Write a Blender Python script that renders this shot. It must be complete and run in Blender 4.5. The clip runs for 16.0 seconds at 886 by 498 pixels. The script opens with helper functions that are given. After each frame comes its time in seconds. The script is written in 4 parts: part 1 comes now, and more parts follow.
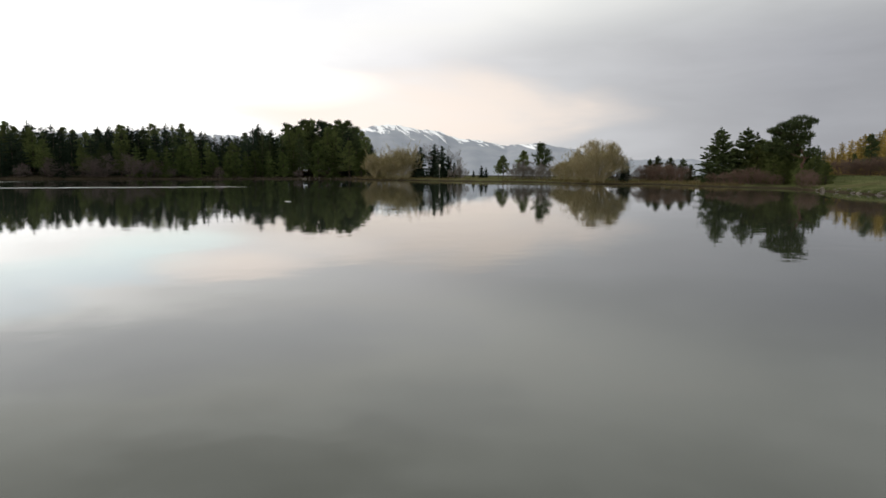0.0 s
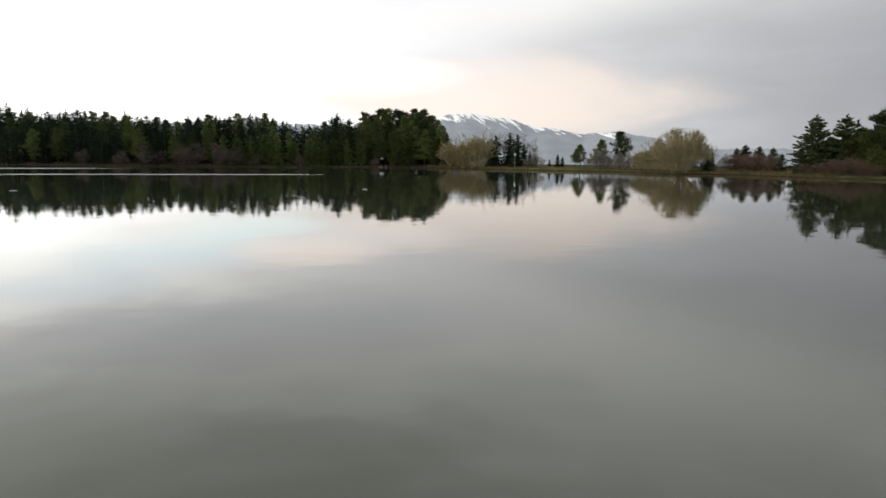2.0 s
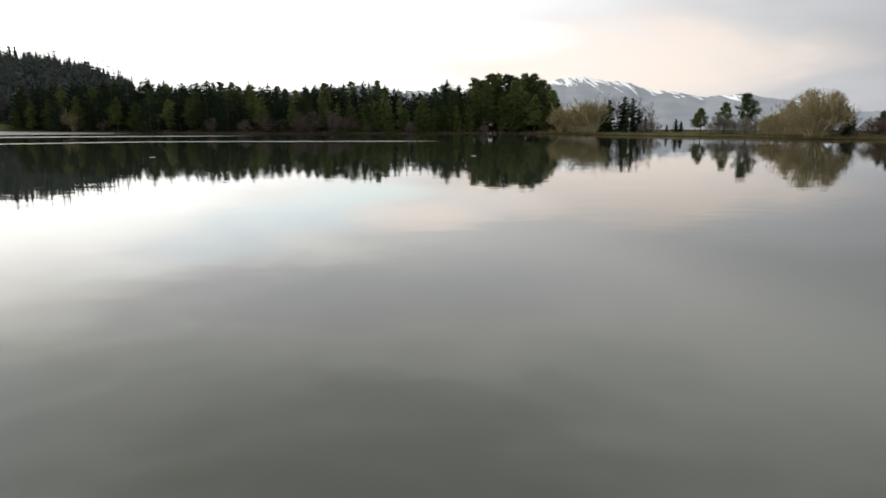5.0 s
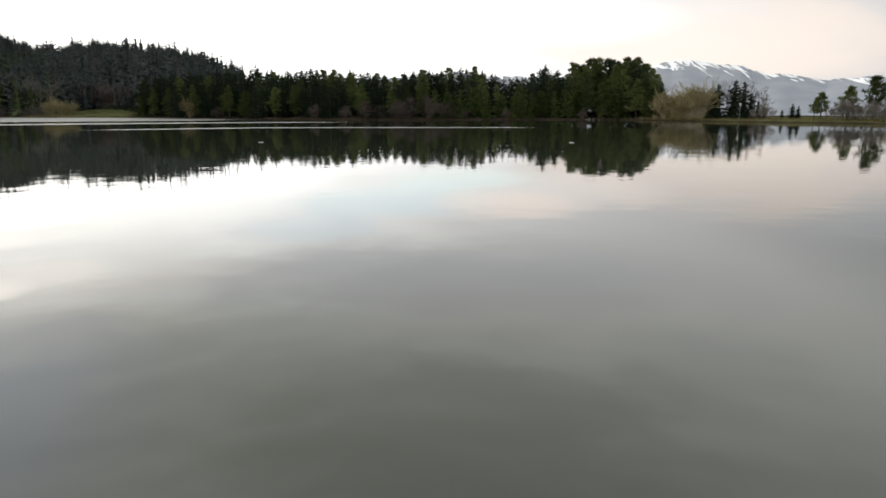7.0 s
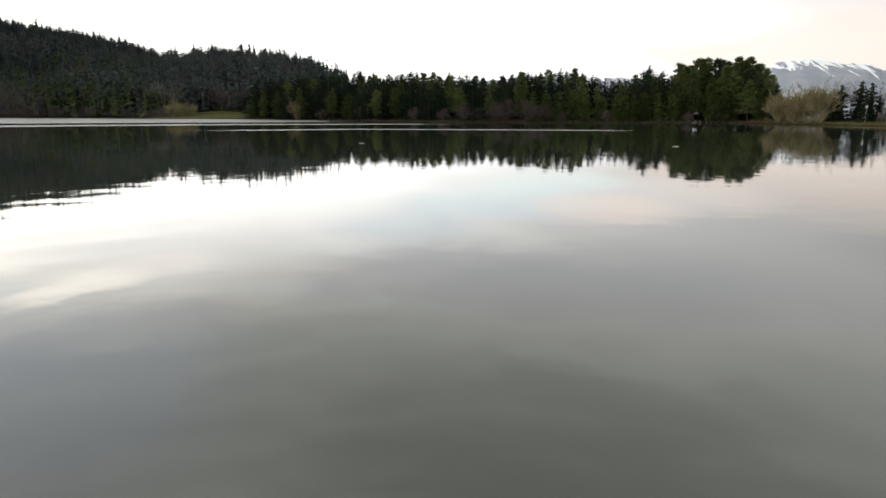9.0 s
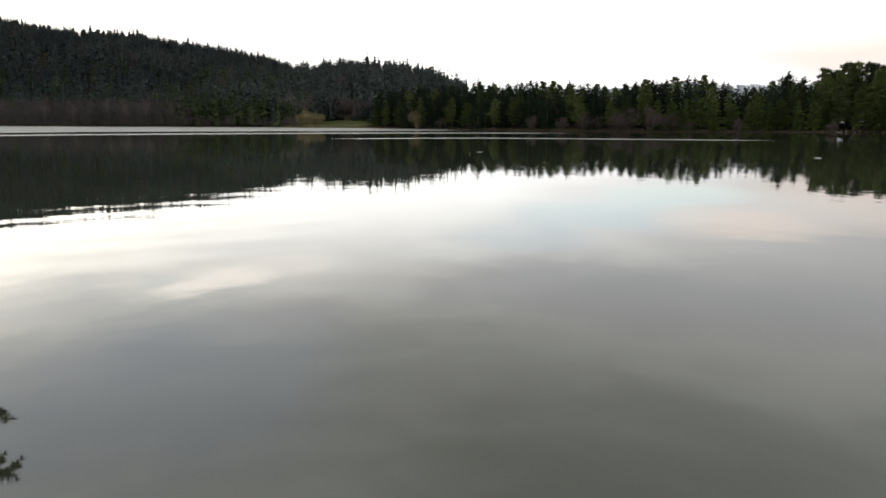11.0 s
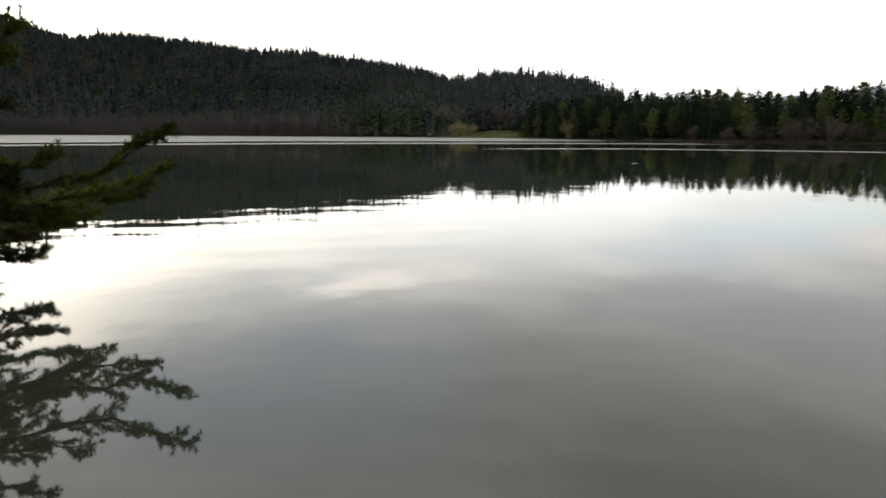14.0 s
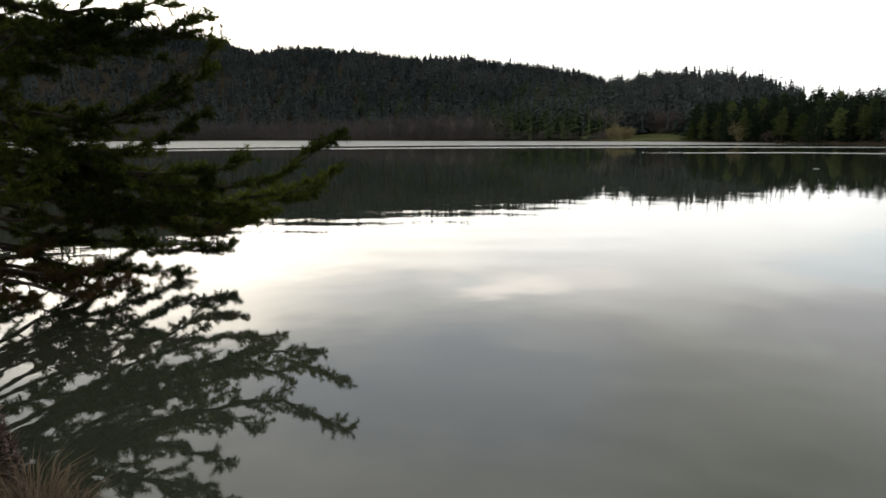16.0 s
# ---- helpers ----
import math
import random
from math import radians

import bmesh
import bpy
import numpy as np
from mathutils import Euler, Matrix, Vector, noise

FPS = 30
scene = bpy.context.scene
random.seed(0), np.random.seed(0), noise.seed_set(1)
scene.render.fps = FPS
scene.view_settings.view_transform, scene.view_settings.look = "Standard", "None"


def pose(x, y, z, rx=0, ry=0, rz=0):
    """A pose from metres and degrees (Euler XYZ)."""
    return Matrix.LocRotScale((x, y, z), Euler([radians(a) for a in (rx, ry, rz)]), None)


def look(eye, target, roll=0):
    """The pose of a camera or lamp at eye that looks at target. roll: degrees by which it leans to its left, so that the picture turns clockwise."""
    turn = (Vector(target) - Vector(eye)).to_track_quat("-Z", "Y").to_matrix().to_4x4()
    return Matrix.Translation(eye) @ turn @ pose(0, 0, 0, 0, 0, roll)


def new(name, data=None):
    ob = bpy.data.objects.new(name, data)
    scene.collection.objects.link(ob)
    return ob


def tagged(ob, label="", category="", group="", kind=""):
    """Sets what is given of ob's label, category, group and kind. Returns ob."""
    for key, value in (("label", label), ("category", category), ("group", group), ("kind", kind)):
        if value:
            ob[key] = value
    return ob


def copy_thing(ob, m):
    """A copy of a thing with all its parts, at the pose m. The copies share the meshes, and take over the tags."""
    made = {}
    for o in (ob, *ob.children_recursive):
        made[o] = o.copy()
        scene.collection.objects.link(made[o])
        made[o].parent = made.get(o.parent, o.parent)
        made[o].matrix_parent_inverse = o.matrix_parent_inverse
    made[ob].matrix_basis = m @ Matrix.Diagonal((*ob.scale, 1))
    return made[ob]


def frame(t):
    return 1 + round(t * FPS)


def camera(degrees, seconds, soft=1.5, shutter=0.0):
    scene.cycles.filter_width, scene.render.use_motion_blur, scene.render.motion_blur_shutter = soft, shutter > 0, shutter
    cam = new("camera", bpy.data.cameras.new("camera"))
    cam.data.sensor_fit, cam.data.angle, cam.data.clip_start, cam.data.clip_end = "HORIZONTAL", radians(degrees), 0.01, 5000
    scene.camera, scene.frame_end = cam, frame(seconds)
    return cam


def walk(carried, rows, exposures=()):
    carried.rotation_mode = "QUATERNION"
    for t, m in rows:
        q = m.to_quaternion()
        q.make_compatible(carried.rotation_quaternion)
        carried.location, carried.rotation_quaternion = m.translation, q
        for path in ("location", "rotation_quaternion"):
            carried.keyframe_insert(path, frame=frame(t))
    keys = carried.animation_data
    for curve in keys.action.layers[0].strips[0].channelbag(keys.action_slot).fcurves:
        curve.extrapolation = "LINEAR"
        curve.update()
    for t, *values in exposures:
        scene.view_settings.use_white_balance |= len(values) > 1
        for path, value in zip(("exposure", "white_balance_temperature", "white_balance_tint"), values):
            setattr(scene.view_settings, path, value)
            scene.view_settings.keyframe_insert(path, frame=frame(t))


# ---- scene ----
# A lake at dusk, seen by someone who stands on its bank and turns to the left.
# Bearings are degrees to the left of +y; the water lies at z = 0.
EYE, ARM = 1.8, 0.25
cam = camera(69.1, 16.0, soft=1.6)
ROWS = [
    (0, 0.00, -6.98, -0.39),
    (0.5, 1.62, -7.12, -0.53),
    (1, 3.55, -7.42, -0.41),
    (1.5, 5.23, -7.83, -0.43),
    (2, 6.60, -8.02, -0.61),
    (2.5, 7.83, -8.63, -0.60),
    (3, 9.24, -9.34, -0.46),
    (3.5, 10.68, -9.85, -0.34),
    (4, 12.31, -10.30, -0.30),
    (6.5, 22.40, -12.04, 0.03),
    (7, 24.52, -12.22, -0.03),
    (7.5, 26.81, -12.28, -0.22),
    (8, 29.00, -12.21, -0.51),
    (10.5, 40.21, -11.52, 0.42),
    (11, 43.24, -11.29, -0.07),
    (11.5, 45.54, -11.06, -0.23),
    (12, 47.85, -10.81, -0.19),
    (12.5, 49.87, -10.58, -0.29),
    (13, 51.97, -10.41, -0.17),
    (13.5, 53.92, -10.34, -0.12),
    (14, 56.41, -10.42, -0.06),
    (14.5, 59.09, -10.33, 0.05),
    (15, 62.91, -10.33, 0.15),
    (15.5, 66.57, -10.16, 0.41),
    (16, 69.82, -10.03, 0.34),
]


def at(bearing, d, z=0.0):
    a = radians(bearing)
    return Vector((-math.sin(a) * d, math.cos(a) * d, z))


walk(cam, [(t, Matrix.Translation(at(yaw, ARM) - at(0, ARM) + Vector((0, 0, EYE))) @ pose(0, 0, 0, 90 + pitch, roll, yaw)) for t, yaw, pitch, roll in ROWS],
     exposures=[(0.0, 0.05), (4.0, 0.06), (8.0, 0.11), (10.5, 0.05), (12.0, -0.05), (14.0, -0.04), (16.0, -0.02)])

# ---------------------------------------------------------------- sky and sun
SUN_BEARING, SUN_HEIGHT = 138.0, 15.0
world = bpy.data.worlds.new("dusk_sky")
scene.world = world
world.use_nodes = True


class Nodes:
    """Short hand for wiring shader nodes."""

    def __init__(self, tree):
        self.tree = tree
        tree.nodes.clear()

    def add(self, kind, **sets):
        n = self.tree.nodes.new(kind)
        for k, v in sets.items():
            setattr(n, k, v)
        return n

    def plug(self, value, socket):
        if isinstance(value, bpy.types.NodeSocket):
            self.tree.links.new(value, socket)
        elif value is not None:
            socket.default_value = value

    def math(self, op, a, b=None, c=None, clamp=False):
        n = self.add("ShaderNodeMath", operation=op, use_clamp=clamp)
        for v, s in zip((a, b, c), n.inputs):
            self.plug(v, s)
        return n.outputs[0]

    def vec(self, op, a, b=None):
        n = self.add("ShaderNodeVectorMath", operation=op)
        self.plug(a, n.inputs[0])
        self.plug(b, n.inputs[1])
        return n.outputs["Value"] if op in ("DOT_PRODUCT", "LENGTH") else n.outputs[0]

    def span(self, x, a, b, lo=0.0, hi=1.0, smooth=True):
        n = self.add("ShaderNodeMapRange", interpolation_type="SMOOTHSTEP" if smooth else "LINEAR")
        for v, s in zip((x, a, b, lo, hi), n.inputs):
            self.plug(v, s)
        return n.outputs[0]

    def ramp(self, x, stops, mode="LINEAR"):
        n = self.add("ShaderNodeValToRGB")
        n.color_ramp.interpolation = mode
        while len(n.color_ramp.elements) < len(stops):
            n.color_ramp.elements.new(0.5)
        for e, (p, c) in zip(n.color_ramp.elements, stops):
            e.position, e.color = p, (*c, 1) if isinstance(c, tuple) else (c, c, c, 1)
        self.plug(x, n.inputs[0])
        return n.outputs[0]

    def mix(self, f, a, b, blend="MIX"):
        n = self.add("ShaderNodeMix", data_type="RGBA", blend_type=blend, clamp_factor=True)
        self.plug(f, n.inputs[0])
        self.plug(a if not isinstance(a, tuple) else (*a, 1), n.inputs[6])
        self.plug(b if not isinstance(b, tuple) else (*b, 1), n.inputs[7])
        return n.outputs[2]

    def noise(self, vector, scale, detail=4.0, rough=0.5, distortion=0.0):
        n = self.add("ShaderNodeTexNoise")
        self.plug(vector, n.inputs["Vector"])
        for k, v in (("Scale", scale), ("Detail", detail), ("Roughness", rough), ("Distortion", distortion)):
            n.inputs[k].default_value = v
        return n.outputs["Fac"]

    def scaled(self, vector, s, loc=(0, 0, 0)):
        n = self.add("ShaderNodeMapping")
        self.plug(vector, n.inputs["Vector"])
        n.inputs["Scale"].default_value, n.inputs["Location"].default_value = s, loc
        return n.outputs[0]


def sky_nodes():
    n = Nodes(world.node_tree)
    way = n.vec("NORMALIZE", n.add("ShaderNodeTexCoord").outputs["Generated"])
    height = n.add("ShaderNodeSeparateXYZ")
    n.plug(way, height.inputs[0])
    height = height.outputs[2]
    flat = n.vec("NORMALIZE", n.vec("MULTIPLY", way, (1, 1, 0.0001)))
    toward = n.vec("DOT_PRODUCT", flat, tuple(at(100, 1)))      # 1 on the bright side of the sky
    # wide soft cloud: bright toward the sun, slate grey away from it
    wisps = n.noise(n.scaled(way, (1.0, 1.0, 3.2), (0.3, 0.1, 0.0)), 2.2, 5.0, 0.52, 0.4)
    fine = n.noise(n.scaled(way, (1.0, 1.0, 4.0), (4.0, 2.0, 1.0)), 6.0, 4.0, 0.5, 0.3)
    lean = n.math("ADD", toward, n.math("MULTIPLY", n.math("SUBTRACT", wisps, 0.5), 0.05))
    cloud = n.ramp(n.span(lean, -1, 1, smooth=False),
                   [(0.0, (0.27, 0.275, 0.285)), (0.18, (0.372, 0.380, 0.408)), (0.33, (0.575, 0.58, 0.595)), (0.43, (0.82, 0.81, 0.82)),
                    (0.52, (0.99, 0.98, 0.98)), (0.61, (1.22, 1.20, 1.18)), (0.74, (1.75, 1.74, 1.70)), (0.9, (2.2, 2.14, 2.02)), (1.0, (3.0, 2.8, 2.45))])
    over = n.ramp(n.span(toward, -1, 1, smooth=False), [(0.0, (0.70, 0.72, 0.69)), (0.16, (0.81, 0.83, 0.80)), (0.4, (1.05, 1.075, 1.02)), (0.74, (0.97, 0.995, 0.945)), (0.87, (1.06, 1.085, 1.05)), (1.0, (1.20, 1.22, 1.19))])
    cloud = n.mix(n.span(height, 0.15, 0.35, 0.0, 0.90), cloud, over)   # more even cloud overhead
    cloud = n.mix(1.0, cloud, n.span(fine, 0.25, 0.75, 0.95, 1.05), "MULTIPLY")
    wind = n.noise(n.scaled(way, (1.2, 1.2, 5.0), (7.0, 3.0, 2.0)), 3.0, 5.0, 0.5, 0.8)       # long streaks
    cloud = n.mix(1.0, cloud, n.span(wind, 0.25, 0.75, 0.97, 1.03), "MULTIPLY")

    def patch(bearing, rise, wide, high, soft=1.0):
        """1 inside a soft uneven patch of cloud round a bearing, fading out."""
        a, e = radians(bearing), radians(rise)
        c = Vector((-math.sin(a) * math.cos(e), math.cos(a) * math.cos(e), math.sin(e)))
        d = n.vec("SUBTRACT", way, tuple(c))
        u = n.math("DIVIDE", n.vec("DOT_PRODUCT", d, (-math.cos(a), -math.sin(a), 0)), radians(wide))
        v = n.math("DIVIDE", n.vec("DOT_PRODUCT", d, (0, 0, 1)), radians(high))
        q = n.math("ADD", n.math("ADD", n.math("MULTIPLY", u, u), n.math("MULTIPLY", v, v)), n.math("MULTIPLY", n.math("ADD", n.math("SUBTRACT", fine, 0.5), n.math("SUBTRACT", wind, 0.5)), 1.6))
        front = n.math("GREATER_THAN", n.vec("DOT_PRODUCT", way, tuple(c)), 0.0)
        return n.math("MULTIPLY", n.span(q, 0.8 + 0.9 * soft, 0.8 - 0.9 * soft, 0.0, 1.0), front)

    air = n.add("ShaderNodeTexSky", sky_type="NISHITA", sun_disc=False)
    air.sun_elevation, air.sun_rotation = radians(SUN_HEIGHT), radians(-SUN_BEARING)
    blue = n.mix(1.0, air.outputs[0], (0.44, 0.44, 0.44), "MULTIPLY")
    # bearing, height, half width, half height, softness, amount, and for clouds their tone
    for bearing, rise, wide, high, soft, amount in ((28, 8.0, 9, 1.4, 1.0, 0.32), (23, 6.1, 6, 0.9, 1.0, 0.28), (36, 10.2, 7, 1.2, 1.0, 0.22), (67.8, 13.1, 1.8, 0.5, 0.8, 0.22)):
        cloud = n.mix(n.math("MULTIPLY", patch(bearing, rise, wide, high, soft), amount), cloud, blue)
    for bearing, rise, wide, high, soft, amount, tone in (
            (8, 17, 26, 6, 1.0, 0.40, (1.18, 1.16, 1.11)), (1, 5.0, 14, 3.4, 1.0, 0.65, (1.08, 0.92, 0.79)), (18.0, 8.2, 6.5, 1.4, 1.0, 0.70, (1.65, 1.44, 1.29)), (12, 7.0, 7, 1.5, 1.0, 0.45, (1.45, 1.30, 1.18)),
            (61, 13.4, 9, 1.9, 1.0, 0.45, (1.9, 1.82, 1.70)), (65.8, 13.8, 3.0, 0.7, 0.80, 0.85, (2.85, 2.66, 2.42)), (62.0, 13.1, 4.2, 0.9, 0.80, 0.80, (2.85, 2.66, 2.42)), (57.0, 12.4, 4.5, 1.0, 1.0, 0.55, (2.4, 2.25, 2.1)), (54, 16.5, 8, 1.6, 1.0, 0.35, (1.45, 1.36, 1.26)), (47, 13.6, 8, 1.1, 1.0, 0.45, (1.55, 1.44, 1.33)),
            (96, 11.5, 16, 5.5, 1.0, 0.75, (4.4, 4.0, 3.4)), (82, 9.8, 7, 1.6, 1.0, 0.30, (2.7, 2.5, 2.2)), (78, 13.5, 9, 1.6, 1.0, 0.40, (1.35, 1.38, 1.40)),
            (23, 14.6, 22, 3.0, 1.0, 0.60, (0.86, 0.87, 0.93)), (69, 22, 17, 6.0, 1.0, 0.65, (0.93, 1.00, 1.15)), (42, 24, 12, 7, 1.0, 0.5, (0.80, 0.80, 0.74)), (20, 30, 19, 8, 1.0, 0.75, (0.70, 0.71, 0.67)),
            (0.5, 20.5, 9, 3.0, 0.8, 0.40, (0.80, 0.82, 0.82))):
        cloud = n.mix(n.math("MULTIPLY", patch(bearing, rise, wide, high, soft), amount), cloud, tone)
    bg = n.add("ShaderNodeBackground")
    n.plug(cloud, bg.inputs[0])
    bg.inputs[1].default_value = 1.0
    n.tree.links.new(bg.outputs[0], n.add("ShaderNodeOutputWorld").inputs[0])


sky_nodes()
sun = new("sun", bpy.data.lights.new("sun", "SUN"))
sun.data.energy, sun.data.angle, sun.data.color = 0.6, radians(20), (1.0, 0.78, 0.54)
sun.matrix_world = look(at(SUN_BEARING, 100, 100 * math.tan(radians(SUN_HEIGHT))), (0, 0, 0))

# ---------------------------------------------------------------- materials
def material(name):
    m = bpy.data.materials.new(name)
    m.use_nodes = True
    return m, Nodes(m.node_tree)


def finish(n, color, rough=0.8, bump=None, depth=0.02, strength=0.6, **more):
    b = n.add("ShaderNodeBsdfPrincipled")
    n.plug(color if not isinstance(color, tuple) else (*color, 1), b.inputs["Base Color"])
    n.plug(rough, b.inputs["Roughness"])
    for k, v in more.items():
        n.plug(v, b.inputs[k.replace("_", " ")])
    if bump is not None:
        u = n.add("ShaderNodeBump")
        u.inputs["Strength"].default_value, u.inputs["Distance"].default_value = strength, depth
        n.plug(bump, u.inputs["Height"])
        n.tree.links.new(u.outputs[0], b.inputs["Normal"])
    n.tree.links.new(b.outputs[0], n.add("ShaderNodeOutputMaterial").inputs[0])


def place_of(n):
    return n.add("ShaderNodeNewGeometry").outputs["Position"]


def foliage(name, dark, light, tree_tone=0.35, clear=0.25, contrast=1.0, speckle=0.45):
    """Needles or leaves: each one a shade of its own, each tree a shade of its own, a little light coming through."""
    m, n = material(name)
    one = n.add("ShaderNodeNewGeometry").outputs["Random Per Island"]
    tree = n.add("ShaderNodeObjectInfo").outputs["Random"]
    spot = n.add("ShaderNodeTexCoord").outputs["Object"]
    clump = n.math("ADD", n.math("MULTIPLY", n.noise(spot, 0.9, 2.0), 0.5), n.math("MULTIPLY", n.noise(spot, 0.018, 3.0), 0.5))
    f = n.math("ADD", n.math("MULTIPLY", one, speckle), n.math("MULTIPLY", n.span(clump, 0.36, 0.64), 1 - speckle))
    c = n.mix(n.math("POWER", f, contrast), dark, light)
    c = n.mix(1.0, c, n.span(tree, 0, 1, 1 - tree_tone, 1 + tree_tone, smooth=False), "MULTIPLY")
    d, t, s = n.add("ShaderNodeBsdfDiffuse"), n.add("ShaderNodeBsdfTranslucent"), n.add("ShaderNodeMixShader")
    n.plug(c, d.inputs[0])
    n.plug(c, t.inputs[0])
    s.inputs[0].default_value = clear
    n.tree.links.new(d.outputs[0], s.inputs[1])
    n.tree.links.new(t.outputs[0], s.inputs[2])
    n.tree.links.new(s.outputs[0], n.add("ShaderNodeOutputMaterial").inputs[0])
    return m


def bark(name, dark, light, scale=9.0):
    m, n = material(name)
    p = n.scaled(n.add("ShaderNodeTexCoord").outputs["Object"], (1, 1, 0.25))
    a, b = n.noise(p, scale, 6.0, 0.65), n.noise(p, scale * 0.2, 3.0)
    f = n.math("ADD", n.math("MULTIPLY", n.span(a, 0.3, 0.7), 0.7), n.math("MULTIPLY", b, 0.3))
    finish(n, n.mix(f, dark, light), 0.9, a, 0.03, 0.8)
    return m


SPRUCE = foliage("spruce_needles", (0.011, 0.018, 0.014), (0.038, 0.054, 0.034))
PINE = foliage("pine_needles", (0.022, 0.033, 0.017), (0.076, 0.098, 0.042))
OLIVE = foliage("olive_pine_needles", (0.042, 0.058, 0.022), (0.130, 0.155, 0.056))
YOUNG = foliage("young_pine_needles", (0.032, 0.048, 0.017), (0.096, 0.122, 0.042))
# near pine: deep shade and bright highlights are put into the needle tones
NEEDLE = foliage("near_pine_needles", (0.008, 0.015, 0.004), (0.190, 0.225, 0.045), 0.15, 0.4, 1.9)
DRY = foliage("dry_pine_needles", (0.045, 0.034, 0.015), (0.12, 0.080, 0.036), 0.15, 0.3)
BUDS = foliage("willow_buds", (0.12, 0.105, 0.052), (0.25, 0.22, 0.105), 0.2, 0.3)
# larch gold, with some of the low sun's glow put into the colour
GOLD = foliage("sunlit_larch_gold", (0.13, 0.115, 0.036), (0.46, 0.32, 0.09), 0.3, 0.3)
# distance haze is put into these hill needles as a bluer, paler tone
HAZY_HILLSIDE = foliage("hazy_hill_wood", (0.030, 0.039, 0.043), (0.088, 0.103, 0.101), 0.1, 0.1, 1.0, 0.25)
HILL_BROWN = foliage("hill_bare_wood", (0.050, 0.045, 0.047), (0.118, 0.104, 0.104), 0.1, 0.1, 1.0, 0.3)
HILL_GREEN = foliage("hill_pine", (0.028, 0.041, 0.023), (0.088, 0.112, 0.056), 0.1, 0.1, 1.0, 0.3)
STRAW = foliage("dry_grass", (0.10, 0.074, 0.050), (0.27, 0.20, 0.140), 0.2, 0.3)
REED = foliage("bank_grass", (0.080, 0.064, 0.036), (0.165, 0.138, 0.066), 0.2, 0.25)
TURF = foliage("green_grass", (0.050, 0.064, 0.026), (0.098, 0.112, 0.050), 0.2, 0.25)
TWIG = bark("shrub_twigs", (0.058, 0.047, 0.044), (0.125, 0.098, 0.090))
RUST = bark("red_brown_twigs", (0.060, 0.040, 0.032), (0.125, 0.080, 0.060))
PALE = bark("pale_twigs", (0.17, 0.145, 0.085), (0.34, 0.29, 0.17))
GREY = bark("grey_twigs", (0.075, 0.068, 0.062), (0.16, 0.145, 0.13))
RED_BARK = bark("red_brown_bark", (0.040, 0.024, 0.018), (0.105, 0.062, 0.042))
BARK = bark("brown_bark", (0.035, 0.026, 0.020), (0.115, 0.080, 0.058))
PINE_BARK = bark("orange_pine_bark", (0.016, 0.012, 0.009), (0.055, 0.038, 0.027), 14.0)


def earth():
    """Turf, bare bank and forest litter."""
    m, n = material("ground_cover")
    p = place_of(n)
    z = n.add("ShaderNodeSeparateXYZ")
    n.plug(p, z.inputs[0])
    big, mid, small = n.noise(p, 0.045, 3.0), n.noise(p, 0.6, 5.0), n.noise(p, 14.0, 5.0, 0.6)
    grass = n.mix(n.span(mid, 0.3, 0.7), (0.050, 0.058, 0.025), (0.095, 0.102, 0.046))
    dry = n.mix(n.span(small, 0.3, 0.7), (0.07, 0.054, 0.030), (0.13, 0.105, 0.062))
    top = n.mix(n.span(big, 0.50, 0.70), grass, dry)
    side = n.vec("DOT_PRODUCT", n.vec("NORMALIZE", n.vec("MULTIPLY", p, (1, 1, 0))), tuple(at(90, 1)))
    wood = n.math("MULTIPLY", n.math("MULTIPLY", n.span(side, 0.10, 0.13), n.math("MAXIMUM", n.span(side, 0.755, 0.772, 1, 0), n.span(side, 0.83, 0.845))), n.span(n.vec("LENGTH", p), 80, 90))
    wood = n.math("MAXIMUM", wood, n.span(z.outputs[2], 2.0, 5.0))            # needle litter under the trees
    top = n.mix(wood, top, n.mix(n.span(small, 0.3, 0.7), (0.016, 0.014, 0.010), (0.045, 0.038, 0.027)))
    mud = n.mix(n.span(small, 0.3, 0.7), (0.022, 0.018, 0.013), (0.058, 0.046, 0.033))
    edge = n.math("ADD", z.outputs[2], n.math("MULTIPLY", n.math("SUBTRACT", mid, 0.5), 0.3))
    finish(n, n.mix(n.span(edge, 0.06, 0.26), mud, top), 0.95, n.math("ADD", mid, small), 0.08, 0.8, Specular_IOR_Level=0.0)
    return m


